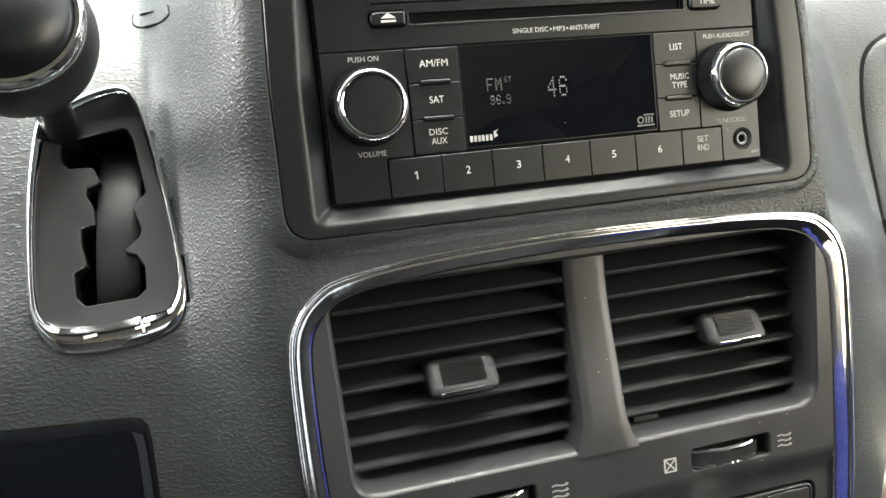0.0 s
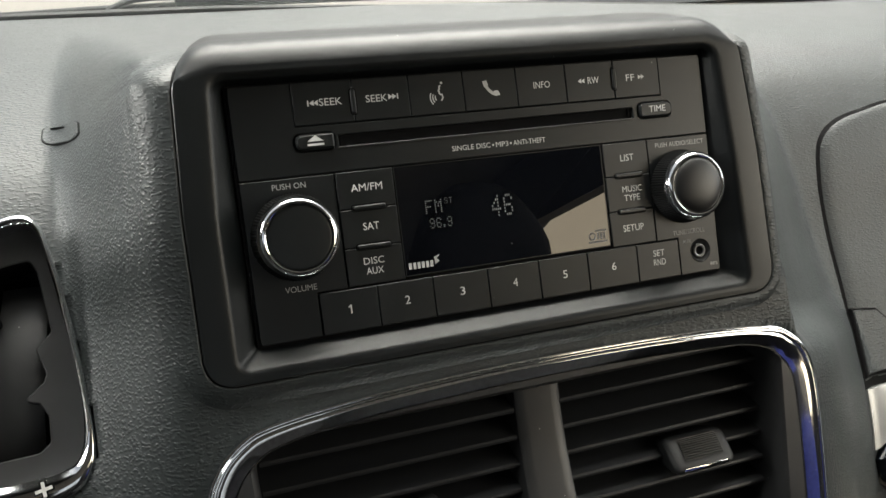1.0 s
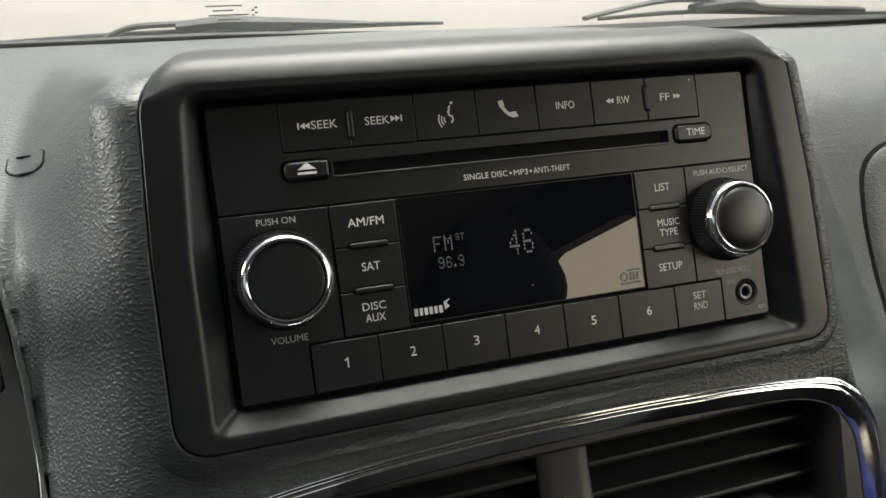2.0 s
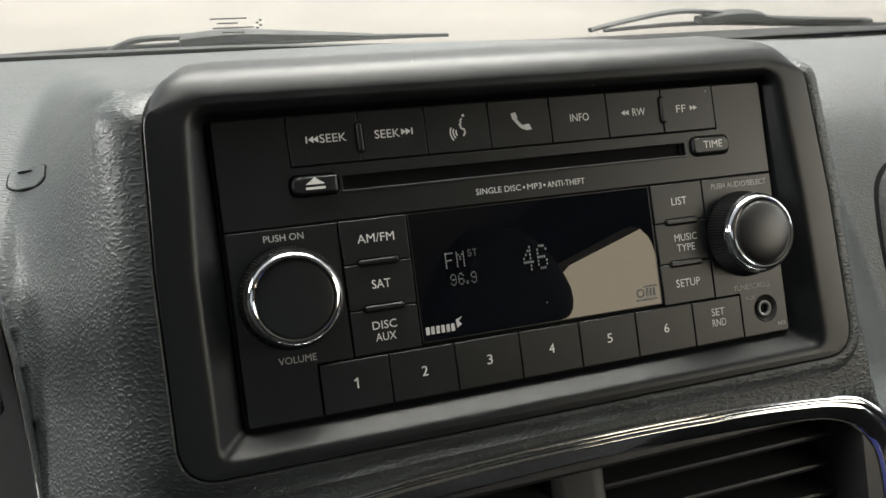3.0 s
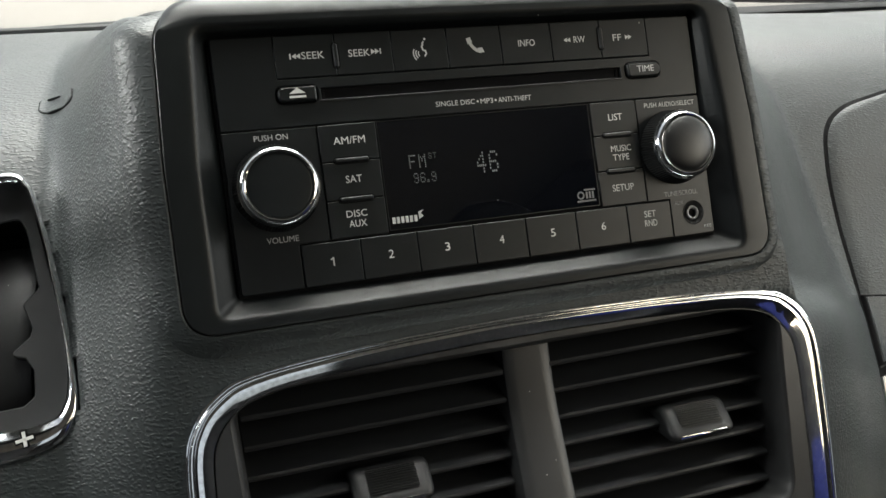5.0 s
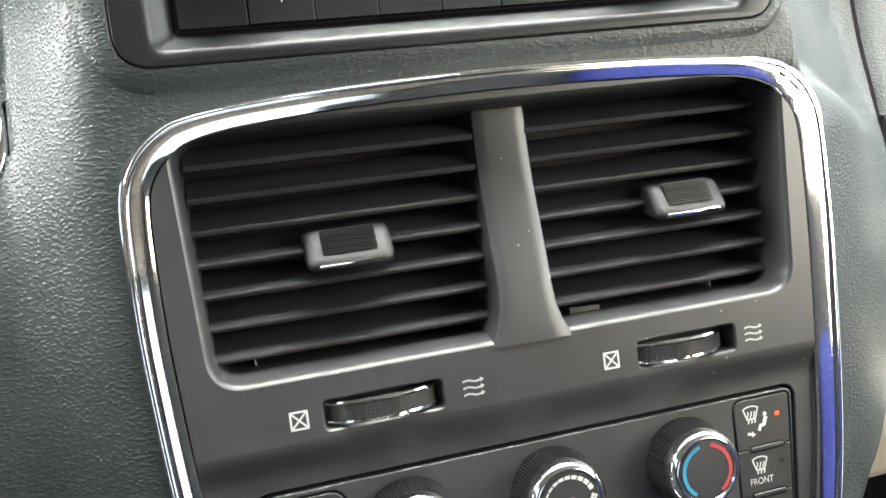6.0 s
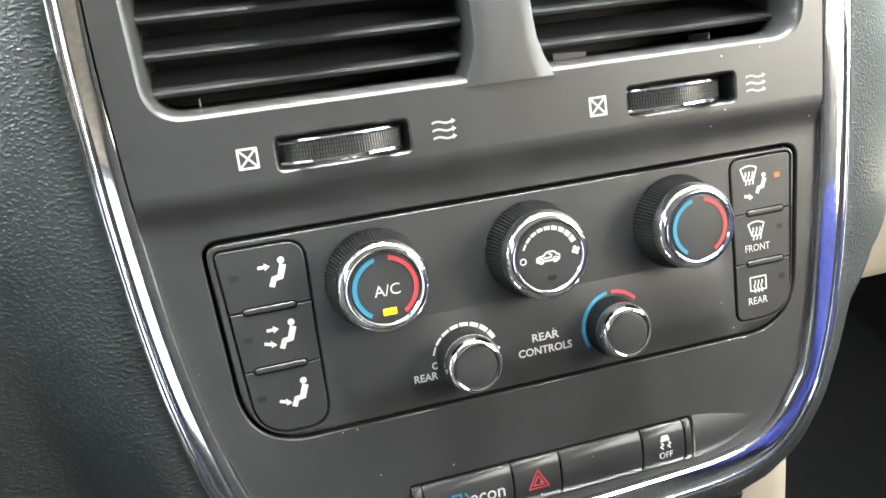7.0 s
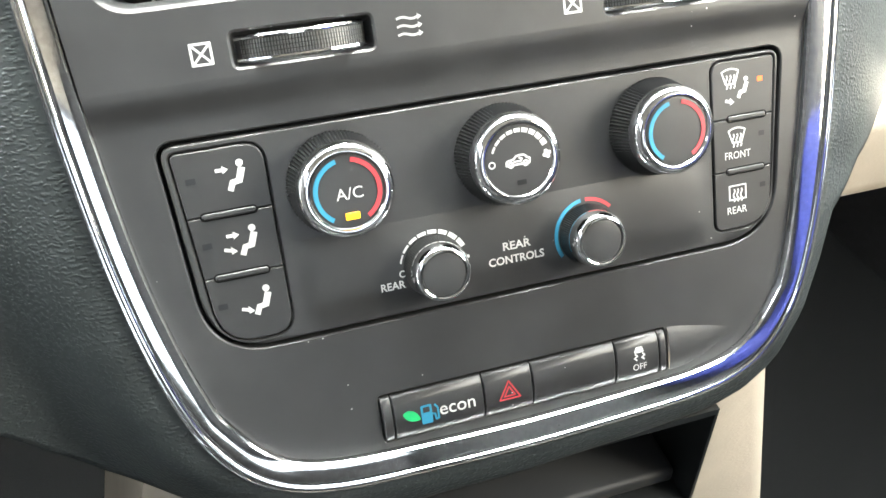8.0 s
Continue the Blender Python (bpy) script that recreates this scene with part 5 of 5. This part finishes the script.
box(bm, TRAY[0] + 0.004, 0.246, TRAY[1] + 0.004, TRAY[2] - 0.004, 0.30, TRAY[1] + 0.014, 0.003)
part("tray_floor", bm, RUBBER, console, mm=False)
bm = bmesh.new()
box(bm, 0.20, 0.300, 0.955, 0.80, 0.40, 1.010, 0.012)
lower = tagged(part("knee_panel", bm, BEIGE, None, "beige plastic knee panel below the glovebox", mm=False), category="panel")

# ---- windscreen, wipers ----
bm = bmesh.new()
lo, hi = (0.935, 1.210), (0.27, 1.582)
rows = [[(x, lo[0] + dy, lo[1] + dz), (x, hi[0] + dy, hi[1] + dz)] for x, dy, dz in ((-0.80, 0, 0), (0.84, 0, 0), (0.84, 0.002, 0.0035), (-0.80, 0.002, 0.0035))]
v = [bm.verts.new(p) for r in rows for p in r]
for f in ((0, 2, 3, 1), (2, 4, 5, 3), (4, 6, 7, 5), (6, 0, 1, 7), (0, 6, 4, 2), (1, 3, 5, 7)):
    bm.faces.new([v[i] for i in f])
screen = structure("windscreen", bm, GLASS, "clear raked windscreen")
screen.visible_shadow = False
bm = bmesh.new()
rows = []
for k in range(41):
    x = -0.80 + 1.62 * k / 40
    g = 0.020 * smooth((x - 0.1) / 0.6).item()
    h = 0.0065 * (1 - smooth((x + 0.05) / 0.25).item()) + 0.001
    rows.append([(x, 0.892, 1.226 - g), (x, 0.890, 1.2345 + h - g), (x, 0.897, 1.2355 + h - g), (x, 0.93, 1.226 - g)])
loft(bm, rows, closed=False)
structure("seal", bm, WIPER, "black rubber seal at the foot of the windscreen")
# printed marks on the glass, as plain bars
bm = bmesh.new()
for k, (x0, x1, z) in enumerate(((-0.036, -0.004, 1.2655), (-0.030, -0.012, 1.2615), (-0.034, 0.002, 1.2575), (-0.026, -0.006, 1.2535))):
    box(bm, x0, 0.8985 - 0.0004, z - 0.0006, x1, 0.8985, z + 0.0006)
for k in range(4):
    box(bm, 0.004 + 0.003 * (k % 2), 0.8981, 1.256 + 0.0022 * k, 0.0065 + 0.003 * (k % 2), 0.8985, 1.2575 + 0.0022 * k)
tagged(part("glass_marks", bm, RUBBER, None, "small grey code printed on the windscreen", mm=False), category="marking")


def wiper(line, knuckle, blade, label):
    w = thing("wiper", Matrix.Identity(4), label, "wiper", "windscreen wipers")

    def bar(name, pts, half_y, half_z):
        bm = bmesh.new()
        pts = spline(pts, 6)
        loops = []
        for i, (x, y, z, k) in enumerate(pts):
            loops.append([(x, y + half_y * a * k, z + half_z * b * k) for a, b in ((-1, -0.6), (-0.6, -1), (0.6, -1), (1, -0.6), (1, 0.6), (0.6, 1), (-0.6, 1), (-1, 0.6))])
        rings = loft(bm, loops)
        bm.faces.new(rings[0])
        bm.faces.new(rings[-1])
        return part(name, bm, WIPER, w, mm=False)

    bar("arm", line, 0.006, 0.0026)
    bar("knuckle", knuckle, 0.010, 0.0050)
    bar("blade", blade, 0.004, 0.0030)
    return w


wiper([(-0.125, 0.925, 1.236, 1.0), (-0.100, 0.925, 1.2455, 0.9), (-0.06, 0.925, 1.2470, 0.9), (-0.02, 0.925, 1.2475, 1.1)],
      [(-0.062, 0.924, 1.2430, 1.0), (-0.02, 0.924, 1.2455, 1.2), (0.03, 0.924, 1.2440, 1.0), (0.12, 0.924, 1.2400, 0.5)],
      [(-0.30, 0.930, 1.232, 0.8), (-0.10, 0.930, 1.2380, 1.0), (0.10, 0.930, 1.2385, 0.9), (0.20, 0.930, 1.237, 0.5)], "black wiper resting at the foot of the windscreen")
wiper([(0.36, 0.925, 1.236, 0.8), (0.40, 0.925, 1.2435, 0.8), (0.468, 0.925, 1.2520, 0.9), (0.53, 0.925, 1.2480, 1.0)],
      [(0.495, 0.924, 1.2420, 0.8), (0.535, 0.924, 1.2450, 1.2), (0.57, 0.924, 1.2440, 1.2), (0.60, 0.924, 1.2390, 0.8), (0.74, 0.924, 1.2320, 0.7)],
      [(0.38, 0.930, 1.234, 0.6), (0.50, 0.930, 1.2375, 0.8), (0.66, 0.930, 1.2300, 0.7), (0.80, 0.930, 1.2260, 0.6)], "black wiper with a long hinged arm")

# ---- front seats, mirrored in the chrome and the display ----
def cushion(name, rows, material, parent, label=""):
    """A padded block through rows of (y, z, half width, half depth)."""
    bm = bmesh.new()
    rows = spline(rows, 4)
    loops = []
    for i, (y, z, w, d) in enumerate(rows):
        y0, z0, *_ = rows[max(i - 1, 0)]
        y1, z1, *_ = rows[min(i + 1, len(rows) - 1)]
        along = Vector((0, y1 - y0, z1 - z0)).normalized()
        out = Vector((1, 0, 0)).cross(along)
        loop = []
        for k in range(28):
            a = 2 * math.pi * k / 28
            c, e = math.cos(a), math.sin(a)
            loop.append(tuple(Vector((0, y, z)) + Vector((1, 0, 0)) * w * math.copysign(abs(c) ** 0.5, c) + out * d * math.copysign(abs(e) ** 0.6, e)))
        loops.append(loop)
    rings = loft(bm, loops)
    bm.faces.new(rings[0])
    bm.faces.new(rings[-1])
    return part(name, bm, material, parent, label, mm=False)


def front_seat(x, label):
    seat = thing("seat_unit", Matrix.Translation((x, 0, 0.38)), label, "car seat", "front seats")
    cushion("seat_base", [(-0.50, 0.0, 0.17, 0.10), (-0.50, 0.10, 0.18, 0.12), (-0.50, 0.20, 0.18, 0.12)], CARPET, seat)
    cushion("seat_cushion", [(-0.20, 0.27, 0.16, 0.03), (-0.23, 0.27, 0.21, 0.06), (-0.45, 0.25, 0.24, 0.075), (-0.72, 0.22, 0.23, 0.07), (-0.78, 0.22, 0.18, 0.03)], SEAT, seat)
    cushion("backrest", [(-0.62, 0.26, 0.19, 0.04), (-0.60, 0.32, 0.23, 0.08), (-0.56, 0.60, 0.24, 0.085), (-0.53, 0.86, 0.25, 0.07), (-0.515, 1.03, 0.255, 0.055), (-0.51, 1.075, 0.24, 0.035), (-0.51, 1.09, 0.20, 0.015)], SEAT, seat, "charcoal cloth backrest")
    for dx in (-0.05, 0.05):
        bm = bmesh.new()
        lathe(bm, [(0.006, 0.88), (0.006, 1.16)], dx, -0.485, 12)
        part("post", bm, SATIN, seat, "thin metal post", mm=False)
    cushion("headrest", [(-0.475, 1.120, 0.055, 0.02), (-0.472, 1.132, 0.095, 0.045), (-0.455, 1.16, 0.105, 0.052), (-0.445, 1.23, 0.07, 0.045), (-0.443, 1.26, 0.03, 0.02)], SEAT, seat, "charcoal headrest")
    return seat


front_seat(0.335, "charcoal cloth passenger seat with a separate headrest")
front_seat(-0.43, "charcoal cloth driver seat with a separate headrest")

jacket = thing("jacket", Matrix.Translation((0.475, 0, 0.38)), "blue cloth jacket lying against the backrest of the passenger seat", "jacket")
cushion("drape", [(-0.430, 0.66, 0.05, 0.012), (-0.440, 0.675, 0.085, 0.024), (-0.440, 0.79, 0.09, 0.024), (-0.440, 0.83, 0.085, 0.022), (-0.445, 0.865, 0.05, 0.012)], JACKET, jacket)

# ---- the cabin closed round the camera, and the ground outside ----
bm = bmesh.new()
box(bm, -0.86, -2.9, 0.34, 0.90, 1.05, 0.38)
structure("floor", bm, CARPET, "dark carpeted car floor")
bm = bmesh.new()
box(bm, -0.84, 0.95, 0.38, 0.88, 1.0, 1.215)
structure("wall_front", bm, CARPET, "dark bulkhead behind the dashboard")
bm = bmesh.new()
roof = [(0.28, 1.588), (0.15, 1.668), (0.02, 1.745), (-0.15, 1.83), (-0.36, 1.91), (-0.60, 1.955), (-1.0, 2.02), (-2.9, 2.40)]
loft(bm, [[(x, y, z) for y, z in roof] + [(x, y + 0.02, z + 0.045) for y, z in reversed(roof)] for x in (-0.84, -0.3, 0.34, 0.88)])
structure("ceiling", bm, HEADLINER, "grey cloth headliner")
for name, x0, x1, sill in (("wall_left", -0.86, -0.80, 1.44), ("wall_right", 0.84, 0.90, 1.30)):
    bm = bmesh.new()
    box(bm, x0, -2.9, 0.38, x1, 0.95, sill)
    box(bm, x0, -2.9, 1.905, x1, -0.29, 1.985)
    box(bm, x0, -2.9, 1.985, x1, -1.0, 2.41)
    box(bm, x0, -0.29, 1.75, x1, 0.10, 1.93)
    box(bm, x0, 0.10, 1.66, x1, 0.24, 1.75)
    # unseen left side is closed behind its front window to hold back light
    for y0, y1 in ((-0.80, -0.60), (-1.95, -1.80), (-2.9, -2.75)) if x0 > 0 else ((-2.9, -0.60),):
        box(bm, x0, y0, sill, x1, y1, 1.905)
    if x0 > 0:  # the sliding window's top edge falls towards the pillar, with a rounded corner
        edge = [(-0.80, 1.906), (-0.80, 1.73), (-0.806, 1.757), (-0.822, 1.782), (-0.848, 1.802), (-0.88, 1.814), (-1.28, 1.906)]
        rings = loft(bm, [[(x, *p) for p in edge] for x in (x0 + 0.002, x1 - 0.002)])
        bm.faces.new(rings[0])
        bm.faces.new(rings[1])
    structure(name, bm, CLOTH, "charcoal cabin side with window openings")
bm = bmesh.new()
box(bm, -0.86, -2.95, 0.38, 0.90, -2.9, 1.36)
box(bm, -0.86, -2.95, 2.34, 0.90, -2.9, 2.46)
for x0, x1 in ((-0.86, -0.66), (0.70, 0.90)):
    box(bm, x0, -2.95, 1.36, x1, -2.9, 2.34)
structure("wall_rear", bm, CLOTH, "charcoal rear of the cabin with a window opening")
bm = bmesh.new()
half = 400.0
count = 8
g = [[bm.verts.new((-half + 2 * half * i / count, -half + 2 * half * j / count, 0)) for j in range(count + 1)] for i in range(count + 1)]
for i in range(count):
    for j in range(count):
        bm.faces.new((g[i][j], g[i + 1][j], g[i + 1][j + 1], g[i][j + 1]))
structure("ground", bm, GROUND, "pale sunlit concrete ground")
# added glowing plane in place of sunlit surroundings beyond the side windows
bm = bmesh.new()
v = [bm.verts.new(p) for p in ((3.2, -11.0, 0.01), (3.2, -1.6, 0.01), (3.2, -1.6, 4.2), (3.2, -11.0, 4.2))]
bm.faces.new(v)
structure("backdrop", bm, BACKDROP_GLOW, "glowing pale plane added in place of the sunlit distance beyond the side window")
